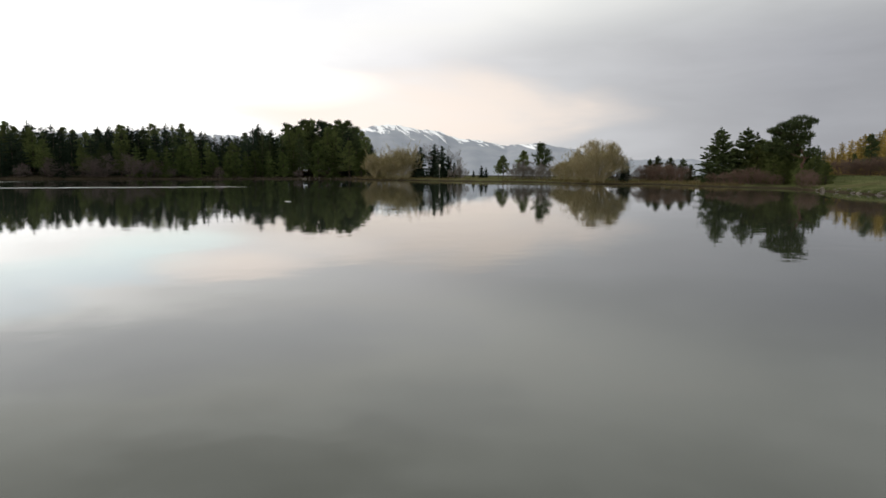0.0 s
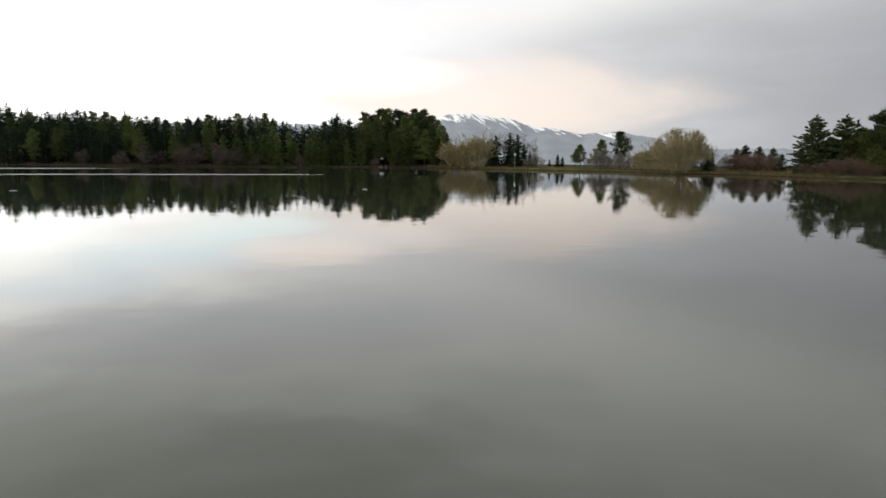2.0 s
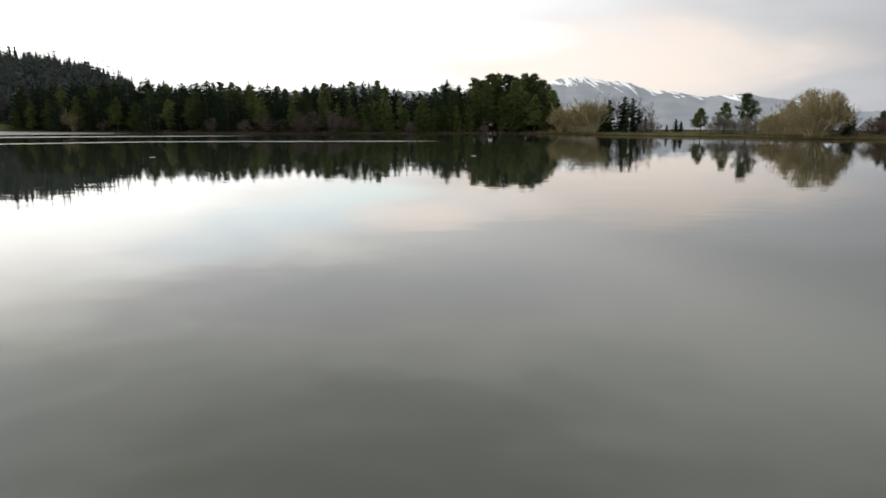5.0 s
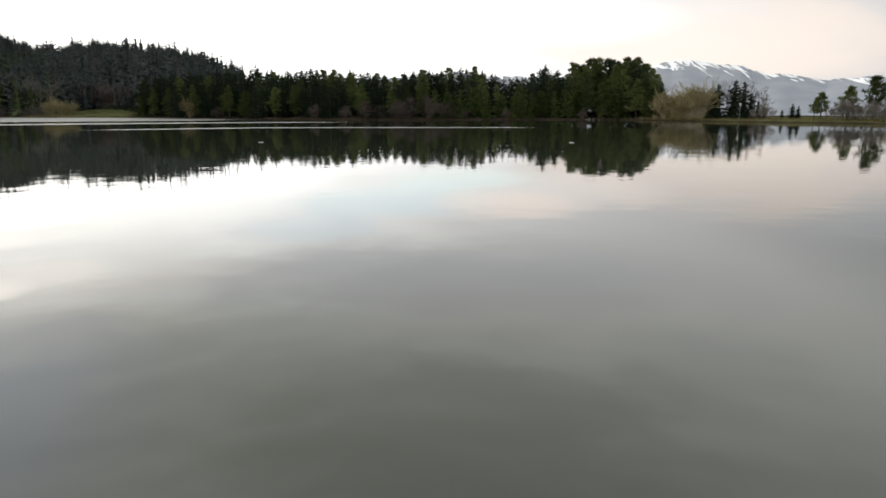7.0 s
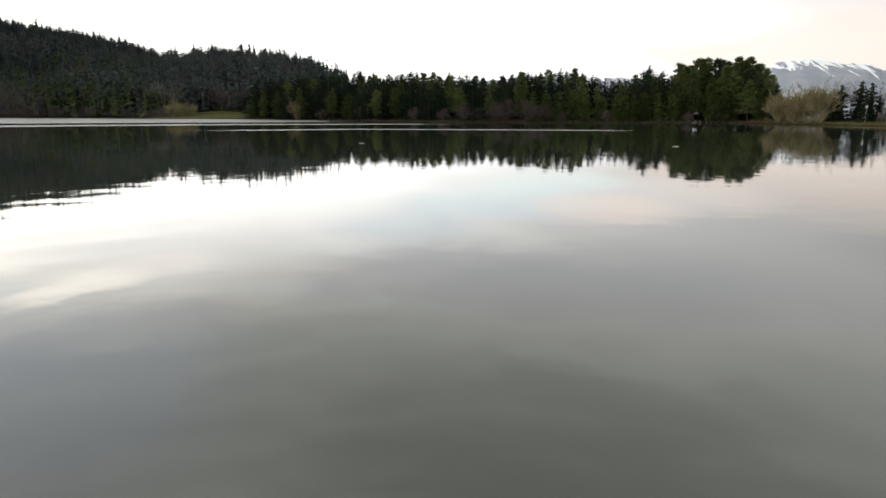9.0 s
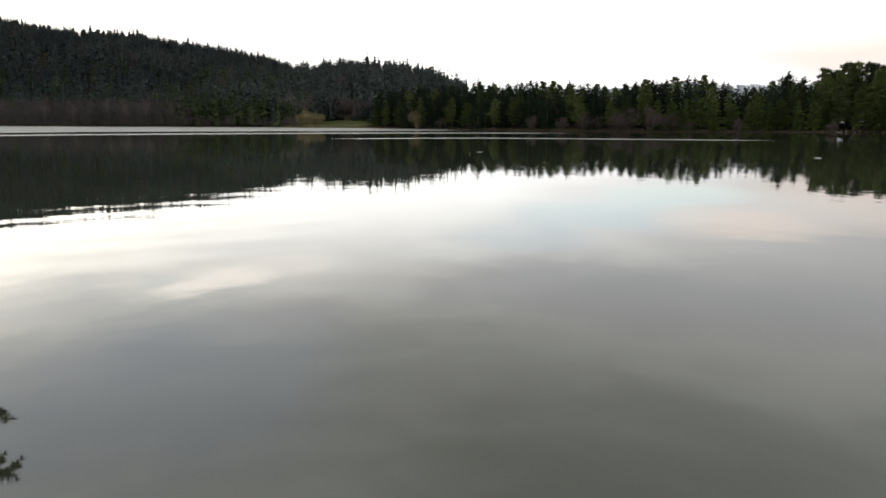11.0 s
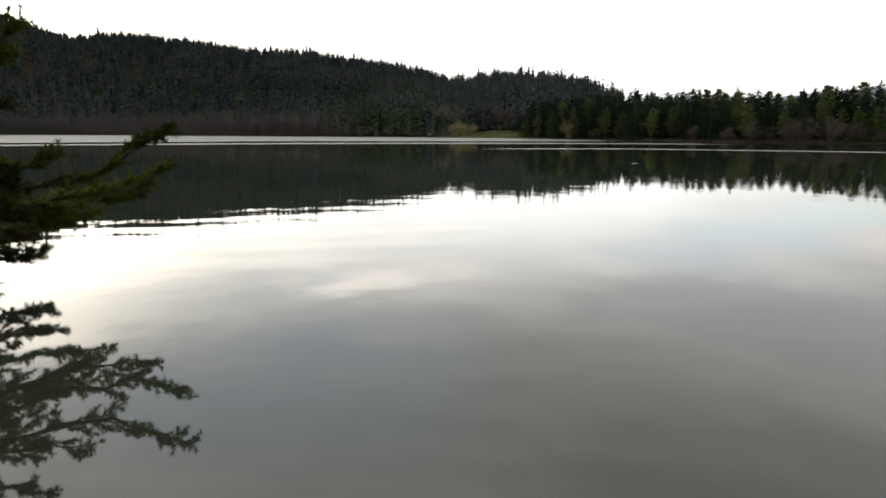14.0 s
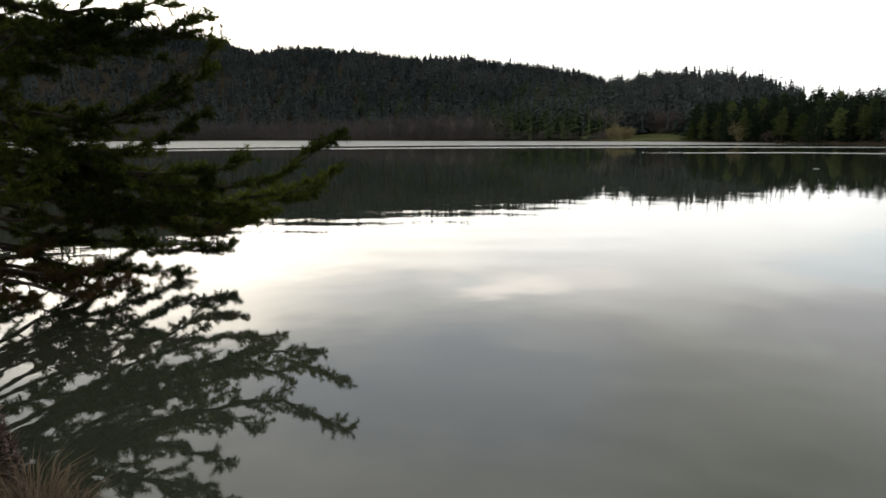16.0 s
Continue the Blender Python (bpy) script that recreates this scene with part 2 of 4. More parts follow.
def lake():
    """Still murky water: faint swell everywhere, a breeze that ruffles the far side beyond the calm."""
    m, n = material("lake_water")
    p = place_of(n)
    far = n.vec("LENGTH", p)
    side = n.vec("DOT_PRODUCT", n.vec("NORMALIZE", p), tuple(at(90, 1)))   # sine of the bearing
    wob = n.noise(n.scaled(p, (0.02, 0.02, 1)), 1.0, 3.0)
    r = n.math("ADD", far, n.math("MULTIPLY", n.math("SUBTRACT", wob, 0.5), 14.0))

    def band(a, b, c, d, s0, s1):
        ring = n.math("MULTIPLY", n.span(r, a, b), n.span(r, c, d, 1, 0))
        return n.math("MULTIPLY", ring, n.span(side, s0, s1))

    breeze = n.math("MAXIMUM", band(112, 120, 500, 510, 0.60, 0.76), band(90, 93, 97, 101, 0.48, 0.66))
    breeze = n.math("MAXIMUM", breeze, n.math("MULTIPLY", band(66, 67.5, 68.5, 70, 0.22, 0.42), n.span(side, 0.70, 0.85, 0.8, 0.0)))
    streak = n.noise(n.scaled(p, (0.05, 0.5, 1)), 1.0, 4.0, 0.6)
    breeze = n.math("MULTIPLY", breeze, n.span(streak, 0.25, 0.45, 0.55, 1.0))
    swell = n.noise(n.scaled(p, (0.42, 0.42, 1)), 1.0, 2.0, 0.45)
    ripple = n.noise(n.scaled(p, (1.5, 1.5, 1)), 1.0, 2.0, 0.5)
    calm = n.span(n.noise(n.scaled(p, (0.03, 0.07, 1)), 1.0, 2.0), 0.35, 0.65, 0.45, 1.0)
    h = n.math("ADD", n.math("MULTIPLY", swell, 0.0060), n.math("MULTIPLY", ripple, 0.0032))
    chop = n.noise(n.scaled(p, (5.0, 8.0, 1)), 1.0, 2.0, 0.5)
    h = n.math("MULTIPLY", n.math("ADD", h, n.math("MULTIPLY", chop, 0.0003)), calm)
    # a few long wavelets that run in from the left
    run = n.math("ADD", n.math("MULTIPLY", n.vec("DOT_PRODUCT", p, tuple(at(66, 1))), 4.6), n.math("MULTIPLY", n.noise(n.scaled(p, (0.15, 0.15, 1)), 1.0, 2.0), 9.0))
    where = n.math("MULTIPLY", n.math("MULTIPLY", n.span(far, 7, 10), n.span(far, 14, 22, 1, 0)), n.span(side, 0.72, 0.93))
    h = n.math("ADD", h, n.math("MULTIPLY", n.math("MULTIPLY", n.math("SINE", run), 0.0009), where))
    murk = n.mix(n.span(n.noise(n.scaled(p, (0.2, 0.2, 1)), 1.0, 3.0), 0.3, 0.7), (0.022, 0.026, 0.018), (0.028, 0.032, 0.022))
    b = n.add("ShaderNodeBsdfPrincipled")
    n.plug(murk, b.inputs["Base Color"])
    n.plug(n.math("MULTIPLY_ADD", breeze, 0.6, 1.6), b.inputs["IOR"])
    n.plug(n.math("MULTIPLY_ADD", breeze, 0.50, 0.02), b.inputs["Roughness"])
    u = n.add("ShaderNodeBump")
    u.inputs["Strength"].default_value, u.inputs["Distance"].default_value = 1.0, 1.0
    n.plug(h, u.inputs["Height"])
    n.tree.links.new(u.outputs[0], b.inputs["Normal"])
    n.tree.links.new(b.outputs[0], n.add("ShaderNodeOutputMaterial").inputs[0])
    return m


def hazed_mountain():
    """Rocks and scree below, their pale blue standing in for distance haze; snow in the gullies and along the crest."""
    m, n = material("hazed_snowy_mountain")
    p = place_of(n)
    z = n.add("ShaderNodeSeparateXYZ")
    n.plug(p, z.inputs[0])
    along = n.vec("DOT_PRODUCT", p, (0.75, 0.0, -0.65))
    across = n.vec("DOT_PRODUCT", p, (0.65, 0.15, 0.75))
    slope = n.add("ShaderNodeCombineXYZ")
    n.plug(n.math("MULTIPLY", along, 0.0075), slope.inputs[0])
    n.plug(n.math("MULTIPLY", across, 0.024), slope.inputs[1])
    a = n.noise(slope.outputs[0], 1.0, 4.0, 0.6, 0.7)
    b = n.noise(n.scaled(p, (0.006, 0.006, 0.009)), 1.0, 6.0, 0.6)
    # pale blue-grey of the far air mixed straight into the base colour
    hazed_rock = n.mix(n.span(b, 0.3, 0.7), (0.215, 0.24, 0.29), (0.275, 0.295, 0.34))
    rise = n.add("ShaderNodeAttribute", attribute_name="rise").outputs["Fac"]    # 0 at the foot, 1 on the crest
    line = n.math("ADD", n.math("ADD", rise, n.math("MULTIPLY", n.math("SUBTRACT", a, 0.5), 1.15)), n.math("MULTIPLY", n.math("SUBTRACT", z.outputs[2], 235.0), 0.0011))
    snow = n.span(line, 0.95, 1.01)
    finish(n, n.mix(snow, hazed_rock, (0.80, 0.82, 0.86)), 0.9)
    return m


GROUND, WATER, HAZED_ROCK = earth(), lake(), hazed_mountain()


def plain(name, color, rough=0.6, metal=0.0, scale=20.0):
    m, n = material(name)
    a = n.noise(n.add("ShaderNodeTexCoord").outputs["Object"], scale, 4.0)
    c = n.mix(n.span(a, 0.3, 0.7), tuple(0.8 * v for v in color), tuple(min(1, 1.15 * v) for v in color))
    finish(n, c, rough, a, 0.004, 0.5, Metallic=metal)
    return m


# ---------------------------------------------------------------- mesh helpers
rng = np.random.default_rng(7)


class Soup:
    """Triangles gathered as arrays and written as one mesh."""

    def __init__(self):
        self.v, self.f, self.count = [], [], 0

    def add(self, v, f):
        v, f = np.asarray(v, float).reshape(-1, 3), np.asarray(f, int).reshape(-1, 3)
        self.v.append(v)
        self.f.append(f + self.count)
        self.count += len(v)
        return self

    def blades(self, base, way, length, width):
        """Thin pointed blades: base points, directions, lengths and widths."""
        base, way = np.asarray(base, float), np.asarray(way, float)
        k = len(base)
        if not k:
            return self
        way = way / (np.linalg.norm(way, axis=1, keepdims=True) + 1e-9)
        side = np.cross(way, rng.normal(size=(k, 3)))
        side /= np.linalg.norm(side, axis=1, keepdims=True) + 1e-9
        length, width = np.broadcast_to(length, k)[:, None], np.broadcast_to(width, k)[:, None]
        v = np.stack([base - side * width / 2, base + side * width / 2, base + way * length], 1)
        return self.add(v, np.arange(3 * k))

    def tube(self, points, radii, sides=5):
        points = np.asarray(points, float)
        k = len(points)
        way = np.gradient(points, axis=0)
        way /= np.linalg.norm(way, axis=1, keepdims=True) + 1e-9
        ref = np.array((0.0, 0, 1)) if abs(way[0][2]) < 0.8 else np.array((1.0, 0, 0))
        a = np.cross(way, ref)
        a /= np.linalg.norm(a, axis=1, keepdims=True) + 1e-9
        b = np.cross(way, a)
        t = np.arange(sides) * 2 * math.pi / sides
        ring = points[:, None] + np.broadcast_to(radii, k)[:, None, None] * (np.cos(t)[None, :, None] * a[:, None] + np.sin(t)[None, :, None] * b[:, None])
        i, j = np.meshgrid(np.arange(k - 1), np.arange(sides), indexing="ij")
        p, q = i * sides + j, i * sides + (j + 1) % sides
        f = np.concatenate([np.stack([p, q, q + sides], -1).reshape(-1, 3), np.stack([p, q + sides, p + sides], -1).reshape(-1, 3)])
        return self.add(ring.reshape(-1, 3), f)

    def mesh(self, name, mat, smooth=False):
        me = bpy.data.meshes.new(name)
        v = np.concatenate(self.v) if self.v else np.zeros((0, 3))
        f = np.concatenate(self.f) if self.f else np.zeros((0, 3), int)
        me.vertices.add(len(v))
        me.vertices.foreach_set("co", v.ravel())
        me.loops.add(f.size)
        me.loops.foreach_set("vertex_index", f.ravel().astype(np.int32))
        me.polygons.add(len(f))
        me.polygons.foreach_set("loop_start", np.arange(0, f.size, 3, dtype=np.int32))
        if smooth:
            me.polygons.foreach_set("use_smooth", np.ones(len(f), bool))
        me.update()
        me.validate()
        me.materials.append(mat)
        return me


def part(name, soup, mat, parent, label="", smooth=False):
    ob = new(name, soup.mesh(name, mat, smooth))
    ob.parent = parent
    return tagged(ob, label)


def thing(name, label, category, group=""):
    return tagged(new(name), label, category, group)


def spin(bearing):
    return np.array((-math.sin(bearing), math.cos(bearing), 0.0))


def put(ob, bearing, d, z=None, size=1.0, turn=0.0, stretch=1.0):
    x, y, _ = at(bearing, d)
    z = ground_height(bearing, d) - 0.05 if z is None else z
    return pose(x, y, z, 0, 0, turn) @ Matrix.Diagonal((size, size, size * stretch, 1))


# ---------------------------------------------------------------- the lie of the land
def curve(x, pairs):
    a = np.array(pairs, float)
    return np.interp(x, a[:, 0], a[:, 1])


# far waterline, by bearing
FAR = ((-110, 6), (-90, 12), (-75, 18), (-60, 27), (-50, 36), (-40, 52), (-34, 64), (-31, 72), (-28, 83), (-23, 86), (-18, 97), (-13, 93),
       (-8, 105), (-3, 106), (4, 114), (10, 125), (18, 120), (26, 118), (34, 120), (41, 135), (47, 150), (52, 165), (57, 175), (63, 190),
       (70, 207), (77, 235), (88, 300), (100, 320), (125, 260), (150, 200))
# edge of the bank on which the camera stands
NEAR = ((-110, 9), (-95, 3.2), (-75, 1.7), (-40, 1.3), (0, 1.2), (50, 1.4), (80, 1.9), (92, 2.2), (98, 2.5), (101, 2.85), (102.3, 3.4),
        (104.5, 3.75), (106.2, 4.0), (107.2, 5.2), (108.7, 9.5), (112, 13), (120, 18), (135, 40), (150, 90))
# skyline of the wooded hills, as a slope from the eye, and how far off it is
SKYLINE = ((38, 0.045), (41, 0.052), (42.7, 0.0575), (43.4, 0.067), (44.8, 0.076), (47.2, 0.082), (49.7, 0.0855), (51.7, 0.086), (53.4, 0.083), (54.2, 0.076), (55.5, 0.078), (56.9, 0.083), (58.9, 0.0935),
           (60.9, 0.099), (64.1, 0.104), (66.2, 0.110), (69, 0.115), (71.6, 0.113), (74.1, 0.117), (76, 0.1225), (78.5, 0.1245), (81.1, 0.1275), (83, 0.126), (85.3, 0.120), (86.8, 0.124), (88.5, 0.1345), (91, 0.142), (98, 0.148), (110, 0.14), (125, 0.09), (140, 0.03))
CREST_AT = ((36, 330), (40, 340), (55, 420), (58, 470), (65, 520), (76, 600), (86, 700), (98, 820), (140, 820))


def smooth(x):
    x = np.clip(x, 0, 1)
    return x * x * (3 - 2 * x)


def ground_height(b, r):
    b = (np.asarray(b, float) + 180) % 360 - 180
    r = np.asarray(r, float)
    far, near = curve(b, FAR), curve(b, NEAR)
    steep = (curve(b + 0.5, NEAR) - curve(b - 0.5, NEAR)) / radians(1) / np.maximum(near, 0.5)
    back = (b > 150) | (b < -110)
    s = np.where(back, 60.0, np.maximum((near - r) / np.sqrt(1 + steep ** 2), r - far))
    z = np.where(s < 0, np.maximum(-1.6, s * 0.22), 0.26 * smooth(s / 1.1) + 0.40 * smooth(s / 14))
    beyond = np.maximum(r - far, 0) * ~back
    # land falls away behind the low spit, rises on the right and climbs the hills on the left
    spit = smooth((b + 25.5) / 4) * smooth((8 - b) / 4)
    z = z - spit * 24 * smooth((beyond - 16) / 220)
    plain_ = smooth((43 - b) / 8) * smooth((b - 6) / 4) + smooth((-24 - b) / 3)
    z = z + np.where(beyond > 0, plain_ * (0.5 * smooth(beyond / 30) - 24 * smooth((beyond - 140) / 300)), 0)
    z = z + smooth((-29 - b) / 3) * 0.25 * smooth((beyond - 2) / 30) * (beyond > 0)
    rc = curve(b, CREST_AT)
    up = np.maximum(curve(b, SKYLINE) * rc + EYE - 10.5, 0) * smooth((b - 37) / 4) * smooth((142 - b) / 10) * (b > 37)
    z = z + up * smooth((r - far - 14) / (rc - far - 14)) ** 0.9 * (beyond > 0) * (1 - 0.6 * smooth((r - rc) / 500))
    return z


def build_ground():
    bs = np.concatenate([np.arange(-48, 118, 0.8), np.arange(118, 312, 3.0)])
    rs = np.concatenate([[0.12], np.arange(0.4, 16, 0.28), np.geomspace(16, 55, 22)[1:], np.geomspace(55, 345, 150)[1:], np.geomspace(345, 4800, 60)[1:]])
    B, R = np.meshgrid(bs, rs, indexing="ij")
    Z = ground_height(B, R)
    a = np.radians(B)
    X, Y = -np.sin(a) * R, np.cos(a) * R
    land = (Z > 0.05)
    Z = Z + land * (0.05 * np.sin(1.9 * X + 0.7 * np.sin(1.3 * Y)) * np.sin(1.7 * Y) + np.minimum(R * 0.0012, 0.6) * np.sin(X * 0.09 + 1) * np.sin(Y * 0.075))
    nb, nr = B.shape
    V = np.stack([X, Y, Z], -1).reshape(-1, 3)
    i, j = np.meshgrid(np.arange(nb), np.arange(nr - 1), indexing="ij")
    p, q = i * nr + j, ((i + 1) % nb) * nr + j
    F = np.concatenate([np.stack([p, p + 1, q + 1], -1).reshape(-1, 3), np.stack([p, q + 1, q], -1).reshape(-1, 3)])
    c = len(V)
    V = np.concatenate([V, [[0, 0, float(ground_height(0, 0.1))]]])
    k = np.arange(nb)
    F = np.concatenate([F, np.stack([np.full(nb, c), k * nr, ((k + 1) % nb) * nr], -1)])
    s = Soup().add(V, F)
    tagged(new("ground", s.mesh("ground", GROUND, True)), "grassy and earthen lake shore rising into wooded hills", "ground", kind="structure")


def build_water():
    bs = np.arange(-110, 151, 1.0)
    rs = np.array([0.0, 0.5, 1, 2, 4, 8, 16, 32, 64, 128, 256]) / 256
    B, R = np.meshgrid(bs, rs, indexing="ij")
    R = R * (curve(B, FAR) + 2.0)
    a = np.radians(B)
    V = np.stack([-np.sin(a) * R, np.cos(a) * R, 0 * R], -1).reshape(-1, 3)
    nb, nr = B.shape
    i, j = np.meshgrid(np.arange(nb - 1), np.arange(nr - 1), indexing="ij")
    p, q = i * nr + j, (i + 1) * nr + j
    F = np.concatenate([np.stack([p, p + 1, q + 1], -1).reshape(-1, 3), np.stack([p, q + 1, q], -1).reshape(-1, 3)])
    F = F[:, ::-1]
    tagged(new("water", Soup().add(V, F).mesh("water", WATER, True)), "still grey-green lake water mirroring sky and trees", "lake", kind="structure")


def build_mountains():
    """A snowy range and lower ridges on the horizon, blue from the haze in their colour."""
    ridges = (("mountain_range", 4300, ((-32, 0.010), (-24, 0.012), (-21, 0.018), (-15.5, 0.017), (-11, 0.034), (-8.1, 0.0415), (-7.1, 0.0398), (-6.1, 0.0398), (-5.6, 0.0365), (-5.1, 0.0389), (-3.8, 0.0439), (-2.9, 0.0464),
                                        (-1.8, 0.0474), (-0.4, 0.053), (0.4, 0.0589), (1.2, 0.0613), (2.2, 0.0618), (3.7, 0.0669), (4.7, 0.0692), (6, 0.0664), (6.7, 0.0628), (8, 0.058), (10, 0.050), (14, 0.047), (17, 0.0485),
                                        (20.6, 0.049), (23.2, 0.0555), (26, 0.050), (30, 0.0455), (34, 0.047), (45, 0.035), (60, 0.02)),
               "distant mountain range tinted blue-grey for haze, with snow along its crest"),)
    for name, d, line, label in ridges:
        bs = np.arange(line[0][0], line[-1][0], 0.12)
        ts = np.linspace(0, 1, 34)
        B, T = np.meshgrid(bs, ts, indexing="ij")
        top = curve(B, line)
        top = top + T ** 8 * (0.0004 * np.sin(B * 2.1 + 1) + 0.0004 * np.sin(B * 5.3) + 0.0002 * np.sin(B * 11.7 + 2))
        R = d - 1500 * (1 - T) + 70 * (1 - T) * (np.sin(B * 1.3 + 2.1 * T) + 0.5 * np.sin(B * 2.9 - 3.3 * T + 1))
        Z = -90 + (top * d + EYE + 90) * (0.25 * T + 0.75 * T ** 1.8)
        a = np.radians(B)
        V = np.stack([-np.sin(a) * R, np.cos(a) * R, Z], -1).reshape(-1, 3)
        nb, nr = B.shape
        i, j = np.meshgrid(np.arange(nb - 1), np.arange(nr - 1), indexing="ij")
        p, q = i * nr + j, (i + 1) * nr + j
        F = np.concatenate([np.stack([p, p + 1, q + 1], -1).reshape(-1, 3), np.stack([p, q + 1, q], -1).reshape(-1, 3)])
        me = Soup().add(V, F).mesh(name, HAZED_ROCK, True)
        me.attributes.new("rise", "FLOAT", "POINT").data.foreach_set("value", T.ravel())
        tagged(new(name, me), label, "mountain", kind="structure")


build_ground()
build_water()
build_mountains()

# ---------------------------------------------------------------- plants, built once at the origin and then set out
def scatter_dirs(k, up=0.0):
    v = rng.normal(size=(k, 3))
    v[:, 2] += up
    return v / (np.linalg.norm(v, axis=1, keepdims=True) + 1e-9)


def bent(start, end, sag, k=6, jitter=0.0):
    t = np.linspace(0, 1, k)[:, None]
    p = np.asarray(start) * (1 - t) + np.asarray(end) * t
    p[:, 2] -= sag * 4 * (t * (1 - t))[:, 0]
    if jitter:
        p[1:-1] += rng.normal(size=(k - 2, 3)) * jitter
    return p


def spruce(h=10.0, wide=2.0, mat=None, label="", low=0.04, ragged=0.25, dense=1.0):
    """A spire: whorls of drooping branches, each a spray of needles."""
    ob = thing("spruce_tree", label or "dark green spruce with a narrow pointed crown on the shore", "tree", "trees round the lake")
    lean = rng.normal(size=2) * 0.01 * h
    part("trunk", Soup().tube([(0, 0, -0.3), (lean[0] * 0.3, lean[1] * 0.3, h * 0.5), (*lean, h * 0.97)], (0.016 * h, 0.010 * h, 0.003 * h), 6), BARK, ob, smooth=True)
    crown, tiers, blunt = Soup(), int(h * (2.0 + 0.9 * (dense - 1))), rng.uniform(0.6, 0.85)
    for i in range(tiers):
        f = i / (tiers - 1)
        z = h * (low + (0.98 - low) * f)
        reach = 1.35 * wide * (1 - f) ** blunt * (0.75 + 0.25 * min(1, f / 0.15)) * (1 + rng.normal() * ragged * 0.5) + 0.05
        for b in rng.uniform(0, 2 * math.pi) + np.arange(7) * 2 * math.pi / 7 + rng.normal(size=7) * 0.25:
            L = max(0.10, reach * rng.uniform(1 - 1.6 * ragged, 1 + 0.6 * ragged))
            out, tang = spin(b), spin(b + math.pi / 2)
            rise, zz = 0.45 * f - 0.22 + rng.normal() * 0.10, z + rng.normal() * 0.12
            k = max(4, int(L * 10 * dense))
            t = rng.uniform(0.1, 1, k)
            base = np.outer(t * L, out) + np.stack([0 * t, 0 * t, zz + rise * L * t + 0.14 * L * t * t], 1) + np.append(lean * f, 0)
            way = out * 0.8 + np.outer(np.where(np.arange(k) % 2, 1, -1) * (1.1 - 0.6 * t), tang) + rng.normal(size=(k, 3)) * 0.3 + np.array((0, 0, 0.12))
            crown.blades(base, way, rng.uniform(0.28, 0.60, k) * (1.2 - 0.5 * t) * (0.7 + 0.03 * h) * min(1, 0.4 + reach), rng.uniform(0.15, 0.30, k) * min(1, 0.4 + reach))
    k = 260
    t = rng.uniform(0.02, 0.8, k)
    a = rng.uniform(0, 2 * math.pi, k)
    crown.blades(np.stack([np.cos(a) * 0.3 * wide * (1 - t), np.sin(a) * 0.3 * wide * (1 - t), h * t], 1), scatter_dirs(k, 0.6), 0.9 * (1.05 - t), 0.5 * (1.05 - t))
    k = 60
    t = rng.uniform(0.86, 1, k)
    crown.blades(np.stack([lean[0] * t, lean[1] * t, h * t - 0.1], 1), scatter_dirs(k, 1.2), 0.38 * (1.6 - t), 0.09)
    part("crown", crown, mat or SPRUCE, ob)
    return ob


def pine(h=9.0, wide=2.4, mat=None, label="", bare=0.28, clumps=46, lean=0.0, flat=False, pad=1.0):
    """A pine: bent trunk, open limbs, rounded tufts of needles at their ends."""
    ob = thing("pine_tree", label or "green pine with an open rounded crown on the shore", "tree", "trees round the lake")
    sway = rng.normal(size=2) * 0.03 * h + np.array((lean, 0))
    trunk = [(0, 0, -0.3), (sway[0] * 0.2, -sway[1] * 0.3, h * 0.35), (sway[0] * 0.6, sway[1] * 0.5, h * 0.7), (*sway, h * 0.96)]
    limbs = Soup().tube(trunk, (0.020 * h, 0.015 * h, 0.010 * h, 0.003 * h), 7)
    trunk = np.array(trunk)
    crown = Soup()
    for i in range(clumps):
        f = bare + (1 - bare) * (i + rng.uniform()) / clumps
        z = h * f
        stem = np.array([np.interp(z, trunk[:, 2], trunk[:, c]) for c in range(3)])
        up = (f - bare) / (1 - bare)
        shape = math.sin(math.pi * min(1, 0.18 + 0.80 * up)) ** 0.7 if flat else 1.2 * (0.8 + 0.5 * up) * (1 - up) ** 0.8
        reach = wide * shape * rng.uniform(0.35, 1.08) + 0.1
        out = spin(rng.uniform(0, 2 * math.pi))
        end = stem + out * reach + np.array((0, 0, rng.uniform(-0.05, 0.30) * reach))
        limbs.tube(bent(stem, end, 0.06 * reach, 3), np.linspace(0.05, 0.012, 3) * (h / 9), 3)
        for c in (end, stem * 0.4 + end * 0.6):
            k, size = int(24 * pad * pad), rng.uniform(0.24, 0.52) * (0.55 + 0.05 * h) * pad
            d = scatter_dirs(k, 0.35)
            crown.blades(c + d * np.array((1, 1, 0.55)) * size * rng.uniform(0.15, 0.8, (k, 1)), d + out * 0.3 + np.array((0, 0, 0.35)), rng.uniform(0.30, 0.66, k) * (0.6 + 0.05 * h), rng.uniform(0.08, 0.16, k))
    k = int(420 / pad)
    up = rng.uniform(0, 1, k)
    a = rng.uniform(0, 2 * math.pi, k)
    out = np.stack([-np.sin(a), np.cos(a), 0 * a], 1)
    zz = h * (bare + (1 - bare) * up)
    mid = np.stack([np.interp(zz, trunk[:, 2], trunk[:, c]) for c in range(3)], 1)
    shape = (np.sin(math.pi * np.minimum(1, 0.18 + 0.80 * up)) ** 0.7 if flat else 1.2 * (0.8 + 0.5 * up) * (1 - up) ** 0.8) * wide
    crown.blades(mid + out * (shape * rng.uniform(0.3, 0.95, k))[:, None], out + np.array((0, 0, 0.9)) + rng.normal(size=(k, 3)) * 0.4, rng.uniform(0.3, 0.7, k) * (0.5 + 0.05 * h), rng.uniform(0.06, 0.13, k))
    part("trunk", limbs, PINE_BARK, ob)
    part("crown", crown, mat or PINE, ob)
    return ob


